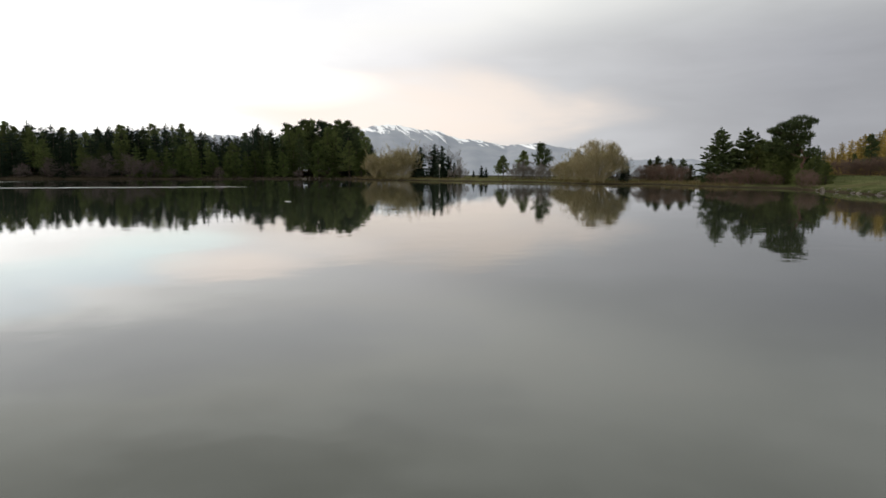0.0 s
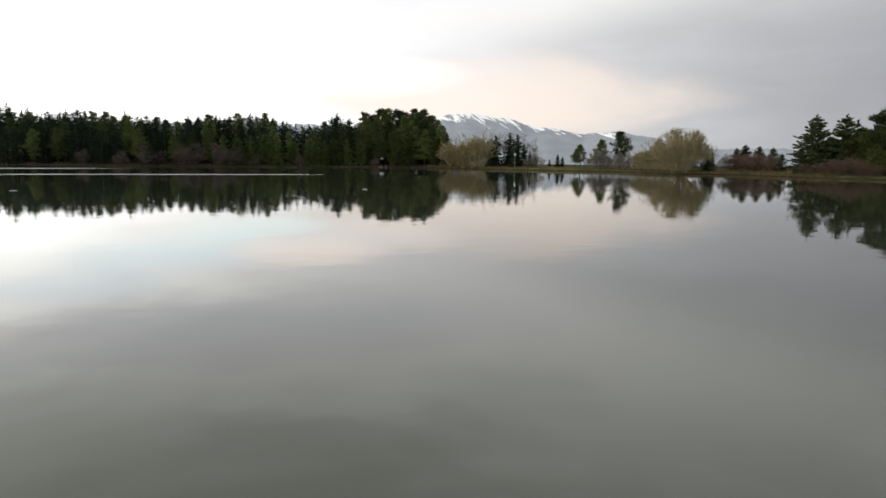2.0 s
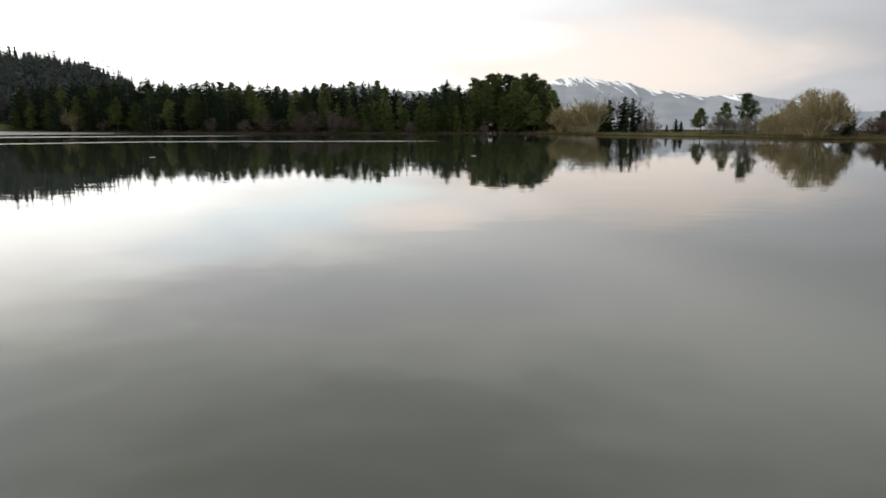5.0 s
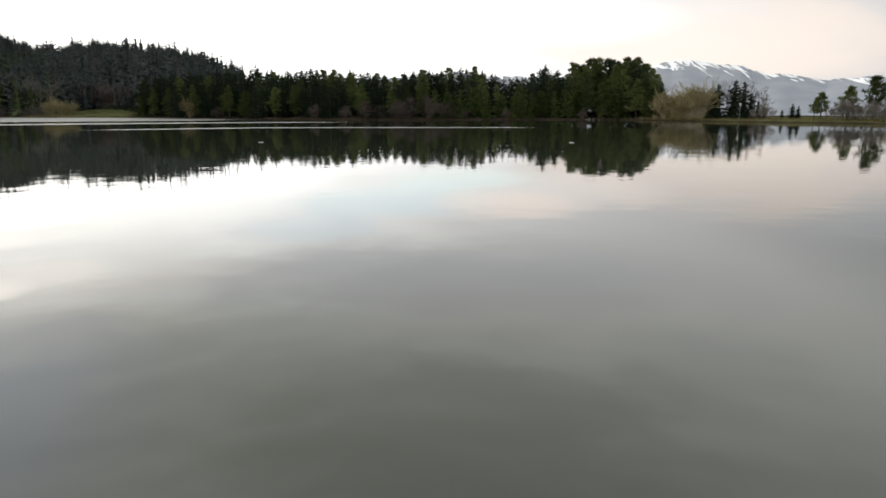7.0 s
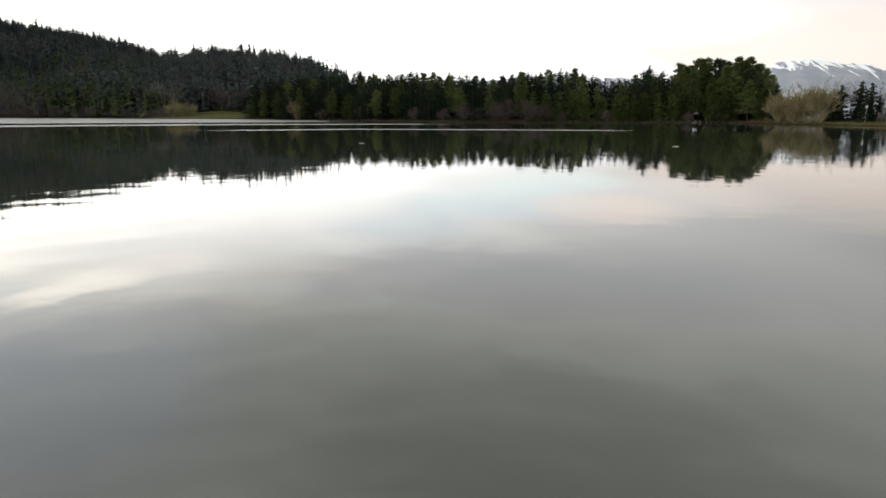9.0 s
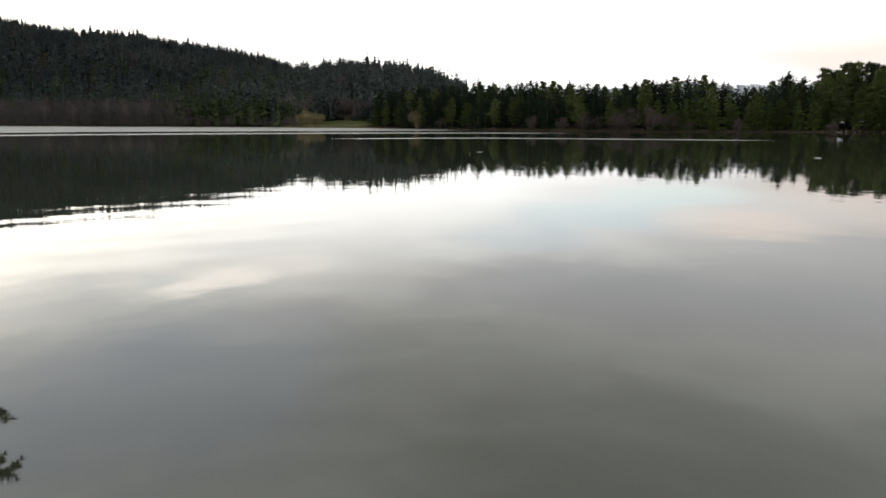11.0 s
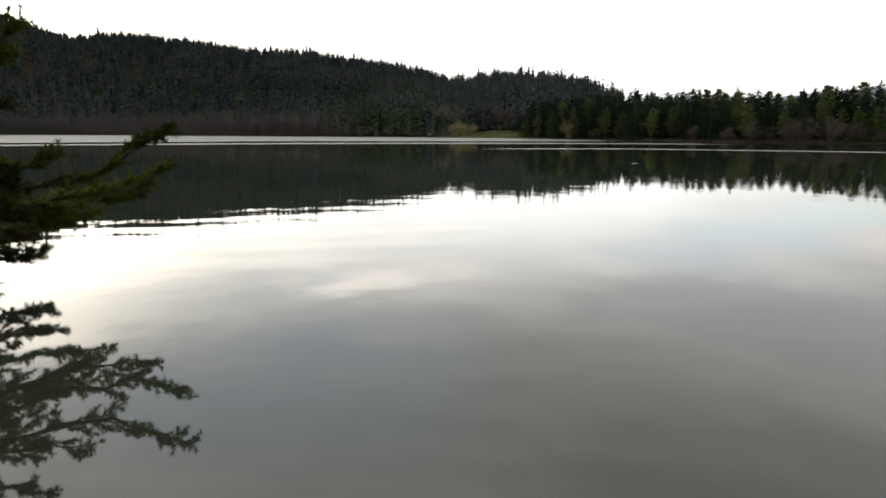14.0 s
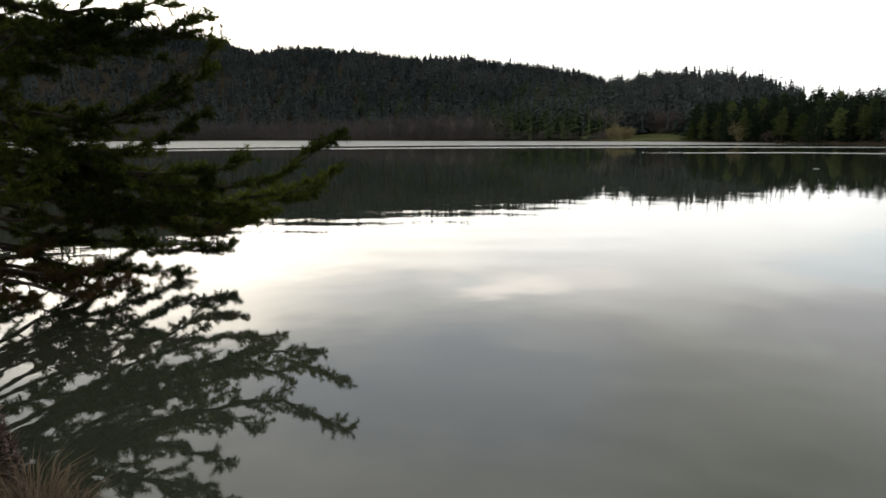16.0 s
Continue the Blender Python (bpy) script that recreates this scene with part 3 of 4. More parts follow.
def pad_pine(h, wide, mat, bare):
    """A pine whose limbs each carry a flat uneven pad of needles, with gaps between."""
    ob = thing("pine_tree", "dark green pine with a layered crown in a shoreline wood", "tree", "trees round the lake")
    sway = rng.normal(size=2) * 0.03 * h
    z = np.array((-0.3, 0.35, 0.7, 0.97)) * np.array((1, h, h, h))
    trunk = np.stack([sway[0] * np.array((0, -0.3, 0.5, 1)), sway[1] * np.array((0, 0.4, 0.6, 1)), z], 1)
    wood, crown = Soup().tube(trunk, (0.020 * h, 0.016 * h, 0.010 * h, 0.004 * h), 7), Soup()
    n, turn = int(h * 2.6), rng.uniform(0, 6)
    for i in range(n):
        f = bare + (0.99 - bare) * (i + rng.uniform(0, 0.8)) / n
        turn += 2.4 + rng.normal() * 0.4
        reach = wide * (0.25 + 0.75 * min(1, (1 - f) / 0.45) ** 0.75) * rng.uniform(0.45, 1.1) * (0.6 if f > 0.93 else 1)
        stem = np.array([np.interp(h * f, z, trunk[:, c]) for c in range(3)])
        c = stem + spin(turn) * reach * 0.62 + np.array((0, 0, 0.22 * reach))
        wood.tube(bent(stem - np.array((0, 0, 0.2)), c, 0.05 * reach, 3), np.linspace(0.05, 0.015, 3), 4)
        r = max(0.40, reach * rng.uniform(0.42, 0.62))
        k = int(95 * r + 40)
        p = scatter_dirs(k) * rng.uniform(0.15, 1, (k, 1)) ** 0.5 * np.array((r, r, 0.38 * r + 0.10))
        crown.blades(c + p, p * np.array((0.9, 0.9, 0.3)) + np.array((0, 0, 0.45)) + rng.normal(size=(k, 3)) * 0.35, rng.uniform(0.26, 0.55, k), rng.uniform(0.10, 0.20, k))
    part("trunk", wood, PINE_BARK, ob)
    part("crown", crown, mat, ob)
    return ob


def twiggy(name, label, h, wide, mat, stems=7, depth=4, buds=None, bud_count=0, lift=0.75, category="shrub", thick=0.05, split=3, trunk=0.0, fine=0.014, spread=0.40, dome=False):
    """A leafless bush or tree: stems that fork again and again into fine twigs, with or without buds."""
    ob = thing(name, label, category, "bushes round the lake")
    wood, tips = Soup(), []

    def grow(p, d, L, r, level):
        end = p + d * L
        over = math.hypot(end[0] / wide, end[1] / wide, max(end[2], 0) / h) if dome else 0.0
        if over > 1:
            end = end / over * rng.uniform(0.84, 1.04)
        mid = (p + end) / 2 + rng.normal(size=3) * L * 0.06
        if level < 3:
            wood.tube([p, mid, end], (r, r * 0.85, r * 0.65), 3 if level > 1 else 5)
        else:
            wood.blades([p], [end - p], np.linalg.norm(end - p) * 1.15, r * 2.6)
        if level >= depth:
            tips.append((p, end))
            return
        for _ in range(split if level else split + 1):
            n = d + rng.normal(size=3) * spread
            n[2] += 0.12
            n /= np.linalg.norm(n)
            grow(p + (end - p) * rng.uniform(0.55 if level or trunk else 0.25, 1.0), n, L * rng.uniform(0.55, 0.82), max(r * 0.55, fine), level + 1)

    total = sum(0.70 ** i for i in range(depth + 1))
    for i in range(stems):
        b = 2 * math.pi * i / stems + rng.normal() * 0.3
        out = spin(b) * rng.uniform(0.15, 1.0) * wide / h
        d = out + np.array((0, 0, lift))
        size = np.linalg.norm(d)
        grow(np.append(spin(b)[:2] * 0.15 * rng.uniform(), trunk - 0.1), d / size, rng.uniform(0.92, 1.0) / math.hypot(math.hypot(d[0], d[1]) / size / wide, d[2] / size / h) / total * 1.28, thick * rng.uniform(0.7, 1.2), 0)
    for i in range(0 if trunk else stems // 2):
        b = rng.uniform(0, 2 * math.pi)
        d = spin(b) * rng.uniform(0.5, 1.3) + np.array((0, 0, 0.8))
        grow(np.append(spin(b)[:2] * 0.3 * wide * rng.uniform(), -0.1), d / np.linalg.norm(d), h / total * rng.uniform(0.45, 0.8), thick * 0.6, 1)
    if trunk:
        wood.tube([(0, 0, -0.3), (0.05, 0, trunk * 0.5), (0, 0.04, trunk + 0.1)], (thick * 2.6, thick * 2.1, thick * 1.8), 8)
    part("crown", wood, mat, ob)
    if buds:
        a, b = np.array([t[0] for t in tips]), np.array([t[1] for t in tips])
        i = rng.integers(0, len(tips), bud_count)
        t = rng.uniform(0, 1.15, (bud_count, 1))
        base = a[i] * (1 - t) + b[i] * t + rng.normal(size=(bud_count, 3)) * 0.05
        part("foliage", Soup().blades(base, (b - a)[i] + rng.normal(size=(bud_count, 3)) * 0.3, rng.uniform(0.12, 0.28, bud_count), rng.uniform(0.04, 0.08, bud_count)), buds, ob)
    return ob


def set_out(proto, places):
    """Moves the first plant to the first place and copies it to the others: (bearing, distance, size, stretch)."""
    made = []
    for i, (b, d, size, *rest) in enumerate(places):
        m = put(proto, b, d, None, size, rng.uniform(0, 360), rest[0] if rest else 1.0)
        if i:
            made.append(copy_thing(proto, m))
        else:
            first = m
            made.append(proto)
    proto.matrix_basis = first
    return made

# ---------------------------------------------------------------- setting out
def far_at(b):
    return float(curve(b, FAR))


def tall(b, d, rise):
    """The height of a tree whose top stands that slope above the eye's level."""
    return rise * d + EYE - float(ground_height(b, d)) + 0.05


# the dense wood on the far shore: skyline as slopes from the eye
WOOD = ((5.6, 0.030), (6.4, 0.047), (7.1, 0.059), (8.2, 0.071), (9, 0.073), (10.7, 0.077), (12.9, 0.073), (14, 0.057), (15.2, 0.056), (15.8, 0.062), (16.5, 0.054),
        (18.4, 0.047), (20, 0.049), (21, 0.055), (22.2, 0.063), (24, 0.058), (26, 0.060), (27.2, 0.055), (28.4, 0.047), (30, 0.051), (32, 0.057), (33, 0.054), (35, 0.059),
        (38, 0.054), (40, 0.056), (43, 0.054), (46.5, 0.050), (48.3, 0.045), (49.8, 0.034))
spruces = [spruce(10, w, m, "dark green conifer in a dense wood on the shore", ragged=r) for w, r, m in ((3.1, 0.3, SPRUCE), (2.5, 0.4, SPRUCE), (3.6, 0.36, SPRUCE), (3.0, 0.42, PINE), (3.4, 0.3, PINE))]
pines = [pad_pine(9, w, m, b) for w, m, b in ((2.3, OLIVE, 0.10), (2.0, PINE, 0.22), (2.5, OLIVE, 0.16), (1.9, OLIVE, 0.05))]
youngs = [pine(6, 1.9, YOUNG, "bushy young green pine at the edge of the wood", bare=0.06, clumps=44, pad=1.2), spruce(6.5, 2.0, YOUNG, "broad young green conifer at the edge of the wood", ragged=0.3)]
places = {id(p): [] for p in spruces + pines + youngs}
for row, (back, part_) in enumerate(((2.2, 0.66), (6.0, 0.86), (11, 0.99), (16, 1.04), (21, 1.03))):
    b = 5.9 + 0.4 * row
    while b < 49.4 - row * 0.2:
        d = far_at(b) + back + rng.uniform(-1.2, 1.2)
        top = tall(b, d, float(curve(b, WOOD)) * part_ * (rng.uniform(0.82, 1.02) if b < 14.5 else rng.uniform(0.90, 1.03)))
        round_ = b < 13.5 and rng.uniform() < 0.75 or rng.uniform() < 0.2
        if row == 0 and rng.uniform() < (0.06 if b > 23.5 else 0.5):
            p, h = min(youngs, key=lambda y: len(places[id(y)])), 6.3
            top *= 0.85
        elif round_:
            p, h = pines[rng.integers(4)], 9.2
        else:
            p, h = spruces[rng.integers(3) if b > 24 and rng.uniform() < 0.75 else rng.integers(5)], 10.0
        places[id(p)].append((b, d, top / h, 1.0))
        b += math.degrees((2.2 if row < 2 else 2.2) * rng.uniform(0.6, 1.4) / d)
# single spires that stand over the wood
for b, back, rise in ((32.45, 14, 0.0605), (31.4, 18, 0.053), (27.9, 15, 0.056), (15.75, 10, 0.0655), (14.7, 10, 0.058), (40.3, 16, 0.064), (39.0, 16, 0.060), (37.7, 12, 0.052), (33.9, 12, 0.052), (45, 16, 0.050)):
    d = far_at(b) + back
    places[id(spruces[1])].append((b, d, tall(b, d, rise) / 10, 1.0))
for p in spruces + pines + youngs:
    set_out(p, places[id(p)])

# leafless bushes along the foot of the wood
brown = twiggy("bush", "leafless purplish brown bush at the water's edge", 3.6, 2.2, TWIG, 10, 5, thick=0.022, fine=0.009, dome=True)
set_out(brown, [(b, far_at(b) + 1.2, s) for b, s in ((31.2, 1.0), (30.3, 0.75), (28.6, 1.15), (27.6, 1.2), (25.8, 1.25), (24.4, 1.0), (19, 0.6), (35.5, 0.8), (33.0, 0.7), (22.8, 0.6), (12.6, 0.5), (43.5, 0.7))] + [(b, far_at(b) + 40 + 3 * (i % 2), s) for i, (b, s) in enumerate(((50.2, 1.6), (50.9, 2.0), (51.6, 2.2), (52.3, 2.2), (53.0, 2.0), (53.6, 1.6)))])
rusty = twiggy("bush", "leafless reddish brown bush on the bank", 2.6, 1.9, RUST, 7, 5, thick=0.022, fine=0.009, dome=True)
set_out(rusty, [(23.8, far_at(23.8) + 2, 1.3)] + [(b, far_at(b) + 1.6, s) for b, s in ((-22.6, 0.65), (-23.6, 0.7), (-24.6, 0.85), (-25.5, 0.95), (-26.3, 0.8), (-27.2, 0.6), (-29.2, 0.85), (-29.7, 0.7))]
        + [(b, far_at(b) + 5, s) for b, s in ((-17.3, 1.1), (-18, 1.15), (-18.8, 1.2), (-19.5, 1.1), (-20.2, 1.0), (-16.8, 0.8), (9.4, 0.9), (10.2, 0.8))])
yellow = twiggy("bush", "budding yellow-green bush on the shore", 4.2, 2.3, PALE, 12, 4, BUDS, 2300, thick=0.04, lift=0.7)
set_out(yellow, [(45.6, far_at(45.6) + 1.5, 1.0), (40.1, far_at(40.1) + 3, 0.8), (6.0, far_at(6) + 2, 1.2), (4.9, far_at(4.9) + 2, 1.15), (3.9, far_at(3.9) + 2, 1.42), (3.2, far_at(3.2) + 2, 1.4), (5.4, far_at(5.4) + 4, 1.1), (4.4, far_at(4.4) + 3, 1.3),
                 (-10.9, far_at(-10.9) + 4, 0.95), (-11.6, far_at(-11.6) + 4, 1.05), (-10.2, far_at(-10.2) + 4, 0.75), (-12.2, far_at(-12.2) + 3, 0.9), (54.6, far_at(54.6) + 4, 0.9), (55.3, far_at(55.3) + 5, 1.0), (54.0, far_at(54.0) + 5, 0.8)])
grey = twiggy("bush", "leafless grey-brown bush on the spit", 3.0, 2.0, GREY, 7, 5, thick=0.022, fine=0.009, dome=True)
set_out(grey, [(-6.3, far_at(-6.3) + 3, 1.0), (-6.9, far_at(-6.9) + 3, 1.1), (-7.5, far_at(-7.5) + 3, 1.15), (-8.2, far_at(-8.2) + 3, 1.1), (-8.9, far_at(-8.9) + 3, 1.0), (-9.5, far_at(-9.5) + 4, 1.0), (-1.6, far_at(-1.6) + 4, 0.9), (-0.9, far_at(-0.9) + 4, 0.8), (-14.9, far_at(-14.9) + 3, 0.7), (-15.9, far_at(-15.9) + 3, 0.6)])
willow = twiggy("willow_tree", "rounded budding willow with many upright stems at the water's edge", 6.1, 4.5, PALE, 34, 5, BUDS, 5000, lift=0.55, spread=0.24, fine=0.011, category="tree", thick=0.09, dome=True)
set_out(willow, [(-13.5, far_at(-13.5) + 2.0, 1.06)])
bare = twiggy("bare_tree", "tall slender leafless grey tree on the spit", 6.6, 1.3, GREY, 4, 4, category="tree", thick=0.05, trunk=0.8)
set_out(bare, [(b, far_at(b) + d, s) for b, d, s in ((2.8, 6, 0.8), (2.0, 7, 0.85), (1.2, 6, 0.85), (0.5, 8, 0.82), (-0.6, 7, 0.8), (-1.4, 8, 0.7), (-15.9, 9, 0.5), (3.4, 9, 0.75), (65.5, 6, 0.9), (67.5, 9, 1.1), (69, 5, 1.0), (70.3, 8, 1.15), (72.6, 6, 0.95), (74.5, 10, 1.1), (55.2, 22, 1.3), (56.0, 26, 1.4), (57.1, 22, 1.3))])
slim = spruce(6.0, 1.35, dense=1.6, ragged=0.2, label="slender dark spruce on the spit")
set_out(slim, [(b, far_at(b) + d, tall(b, far_at(b) + d, r) / 6) for b, d, r in ((2.0, 4, 0.0356), (0.1, 4, 0.0375), (-0.45, 6, 0.022), (0.75, 6, 0.040), (-1.5, 7, 0.004), (-2.7, 8, 0.0), (-3.4, 6, 0.008), (-3.8, 7, 0.005), (-15.5, 3, 0.022), (-15.9, 4, 0.012), (-1.0, 5, 0.012), (2.5, 6, 0.026))])
open_pine = pine(5.5, 1.5, OLIVE, "open-crowned pine on the spit", bare=0.30, clumps=34)
set_out(open_pine, [(b, far_at(b) + d, tall(b, far_at(b) + d, r) / 5.6) for b, d, r in ((-5.3, 5, 0.0225), (-7.0, 6, 0.030), (-4.9, 6, 0.016))])
tall_pine = pine(6.2, 1.5, PINE, "tall dark pine with a flat top on the spit", bare=0.35, clumps=30, flat=True, pad=1.3)
set_out(tall_pine, [(-8.65, far_at(-8.6) + 5, tall(-8.6, far_at(-8.6) + 5, 0.0415) / 6.3)])

# the clump of conifers in a lakeside clump
broad = spruce(7.3, 2.5, PINE, "broad dark green spruce in a lakeside clump", ragged=0.16, low=0.08, dense=2.2)
set_out(broad, [(b, far_at(b) + d, tall(b, far_at(b) + d, r) / 7.4, *w) for b, d, r, *w in ((-23.1, 4, 0.0635), (-25.0, 6, 0.0625), (-18.3, 8, 0.024), (-19.3, 8, 0.022), (-20.3, 9, 0.020), (-17.7, 9, 0.019), (-20.9, 8, 0.012), (-22.2, 9, 0.020), (-25.9, 8, 0.040))])
spire = spruce(6.0, 0.9, PINE, "slim young spruce in a lakeside clump", ragged=0.3)
set_out(spire, [(b, far_at(b) + d, tall(b, far_at(b) + d, r) / 6.1) for b, d, r in ((-25.75, 7, 0.056), (-29.35, 7, 0.0435), (-29.95, 6, 0.0365), (-30.4, 7, 0.028))])
bushy = pine(6.0, 2.5, OLIVE, "bushy dark pine in a lakeside clump", bare=0.04, clumps=64, pad=1.2)
set_out(bushy, [(b, far_at(b) + d, tall(b, far_at(b) + d, r) / 6.3) for b, d, r in ((-24.2, 7, 0.034), (-25.8, 6, 0.038), (-26.7, 6, 0.043), (-27.5, 7, 0.040), (-28.2, 8, 0.034), (-29.2, 7, 0.028), (-29.9, 6, 0.024), (-30.6, 6, 0.014), (-27.0, 4, 0.024), (-26.2, 9, 0.046), (-27.8, 3, 0.018), (-28.7, 3, 0.006), (-29.4, 4, 0.014), (-28.4, 8, 0.044), (-27.2, 8, 0.048))])


def twisted_pine(b, d):
    """A pine with a bare twisted trunk, limbs and flat pads of needles in layers."""
    ob = thing("pine_tree", "large pine with a layered flat-topped crown and bare twisted trunk", "tree", "trees round the lake")
    ob.matrix_world = pose(*at(b, d, float(ground_height(b, d)) - 0.05), 0, 0, b) @ Matrix.Diagonal((0.76, 0.80, 0.915, 1))
    trunk = np.array(((0.35, 0, -0.2), (0.45, 0.1, 1.2), (0.05, 0, 2.5), (0.5, -0.1, 3.4), (-0.5, 0, 4.9), (-1.2, 0.1, 6.3), (-0.8, 0, 7.6)))
    wood, crown = Soup().tube(trunk, (0.30, 0.25, 0.21, 0.19, 0.15, 0.11, 0.05), 8), Soup()
    for x, z, r in ((-0.4, 8.0, 1.5), (1.1, 7.8, 0.7), (-1.5, 7.4, 1.3), (-2.4, 7.2, 1.3), (-4.0, 6.7, 0.8), (-1.2, 6.4, 1.7), (0.5, 6.1, 0.9), (-2.8, 5.7, 1.4), (-0.8, 5.0, 1.4), (-4.3, 4.7, 1.3), (-2.3, 4.3, 1.5), (1.5, 3.9, 1.3), (-1.8, 6.0, 1.2), (-0.2, 7.2, 1.2), (-3.2, 6.5, 1.0), (0.0, 5.5, 1.0)):
        c = np.array((x, rng.uniform(-1.0, 1.0), z))
        j = int(np.argmin(np.abs(trunk[:, 2] - (z - 0.5))))
        wood.tube(bent(trunk[j], c, 0.12, 5, 0.06), np.linspace(0.09, 0.02, 5), 5)
        k = int(420 * r)
        p = scatter_dirs(k) * rng.uniform(0.2, 1, (k, 1)) ** 0.5 * np.array((r, r, 0.36 * r + 0.12)) + rng.normal(size=(k, 3)) * 0.05
        crown.blades(c + p, p * np.array((0.8, 0.8, 0.3)) + np.array((0, 0, 0.5)) + rng.normal(size=(k, 3)) * 0.35, rng.uniform(0.25, 0.5, k), rng.uniform(0.07, 0.15, k))
    part("trunk", wood, RED_BARK, ob, "reddish brown twisted trunk", True)
    part("crown", crown, PINE, ob)


twisted_pine(-28.9, far_at(-28.9) + 5)
gold = spruce(9.0, 2.7, GOLD, "golden larch lit by the low sun", ragged=0.38, dense=1.2)
set_out(gold, [(b, d, tall(b, d, r) / 9) for b, d, r in ((-30.4, 128, 0.028), (-30.9, 130, 0.034), (-31.5, 126, 0.040), (-32.1, 130, 0.043), (-32.6, 124, 0.046), (-33.2, 130, 0.050), (-33.8, 125, 0.052), (-34.4, 130, 0.056), (-35.0, 124, 0.058), (-35.7, 128, 0.058), (-36.4, 126, 0.058), (-32.9, 136, 0.050), (-34.1, 138, 0.056))] + [(b, 119 + rng.uniform(-2, 2), tall(b, 119, 0.024 + 0.0062 * (-30 - b)) / 9 * rng.uniform(0.85, 1.1), 0.8) for b in np.arange(-30.6, -37, -0.36)])
edge_pine = pine(7.0, 1.6, PINE, "dark pine on a grassy bank", bare=0.1, clumps=40)
set_out(edge_pine, [(-33.4, 112, tall(-33.4, 112, 0.050) / 7.2), (-34.9, 92, tall(-34.9, 92, 0.044) / 7.2), (-35.6, 96, tall(-35.6, 96, 0.050) / 7.2), (-32.4, 116, tall(-32.4, 116, 0.025) / 7.2)])
copy_thing(rusty, put(rusty, -31.5, 106, None, 0.8))
for b in (-32.1, -32.7, -33.2, -33.9, -34.4):
    copy_thing(rusty, put(rusty, b, 105, None, rng.uniform(0.7, 0.95), rng.uniform(0, 360)))


# ---------------------------------------------------------------- the wooded hills
def standing(b0, b1, count, keep, r0=12, r1=1.03):
    """Places for trees, spread evenly over the slopes: bearing, distance and the height of the ground."""
    b = rng.uniform(b0, b1, count)
    far, rc = curve(b, FAR), curve(b, CREST_AT)
    lo, hi = far + r0, rc * r1
    r = np.sqrt(lo ** 2 + (hi ** 2 - lo ** 2) * rng.uniform(0, 1, count))
    good = keep(b, r, far, rc) & ~((b > 49.0) & (b < 56.3) & (r < far + 36))
    b, r = b[good], r[good]
    return b, r, ground_height(b, r)


def feet(b, r, z):
    a = np.radians(b)
    return np.stack([-np.sin(a) * r, np.cos(a) * r, z], 1)


def conifers(name, label, mat, spots, h, wide=(0.20, 0.31), tiers=8, flaps=7):
    """Many conifers: tiers of drooping pointed sprays round a dark core."""
    b, r, z = spots
    foot, k = feet(b, r, z), len(b)
    h = h(k)
    w = h * rng.uniform(*wide, k)
    blunt = rng.uniform(0.5, 0.95, k)
    j = (np.arange(tiers) / tiers)[None, :, None]
    shape = (k, tiers, flaps)
    a = rng.uniform(0, 2 * math.pi, (k, tiers, 1)) + np.arange(flaps)[None, None] * 2 * math.pi / flaps + rng.normal(size=shape) * 0.25
    out = np.stack([-np.sin(a), np.cos(a), 0 * a], -1)
    tang = np.stack([-np.cos(a), -np.sin(a), 0 * a], -1)
    reach = w[:, None, None] * (1 - j) ** blunt[:, None, None] * rng.uniform(0.55, 1.25, shape) + 0.12
    top = h[:, None, None] * (0.12 + 0.84 * j + rng.normal(size=shape) * 0.02)
    base = foot[:, None, None] + out * (reach * 0.12)[..., None]
    base[..., 2] += top
    tip = foot[:, None, None] + out * reach[..., None]
    tip[..., 2] += top - reach * rng.uniform(0.0, 0.6, shape) + 0.5 * reach * j
    side = tang * (reach * rng.uniform(0.16, 0.34, shape))[..., None] + np.array((0, 0, 1)) * (reach * rng.normal(size=shape) * 0.10)[..., None]
    s = Soup().add(np.stack([base - side, base + side, tip], -2), np.arange(3 * k * tiers * flaps))
    s.blades(foot + np.stack([0 * h, 0 * h, h * 0.88], 1), np.array((0, 0, 1.0)) + rng.normal(size=(k, 3)) * 0.08, h * rng.uniform(0.10, 0.18, k), 0.35)
    q = 5
    ang = np.arange(q) * 2 * math.pi / q + rng.uniform(0, 6, (k, 1))
    ring = foot[:, None] + np.stack([-np.sin(ang), np.cos(ang), 0 * ang], -1) * (w * 0.40)[:, None, None]
    ring[..., 2] += 0.04 * h[:, None]
    apex = foot + np.stack([0 * h, 0 * h, h * 0.86], 1)
    cone = np.concatenate([ring, apex[:, None]], 1)
    i = np.arange(k)[:, None, None] * (q + 1)
    s.add(cone, (i + np.array([(m, (m + 1) % q, q) for m in range(q)])[None]).reshape(-1, 3))
    tagged(new(name, s.mesh(name, mat)), label, "forest", kind="stuff")


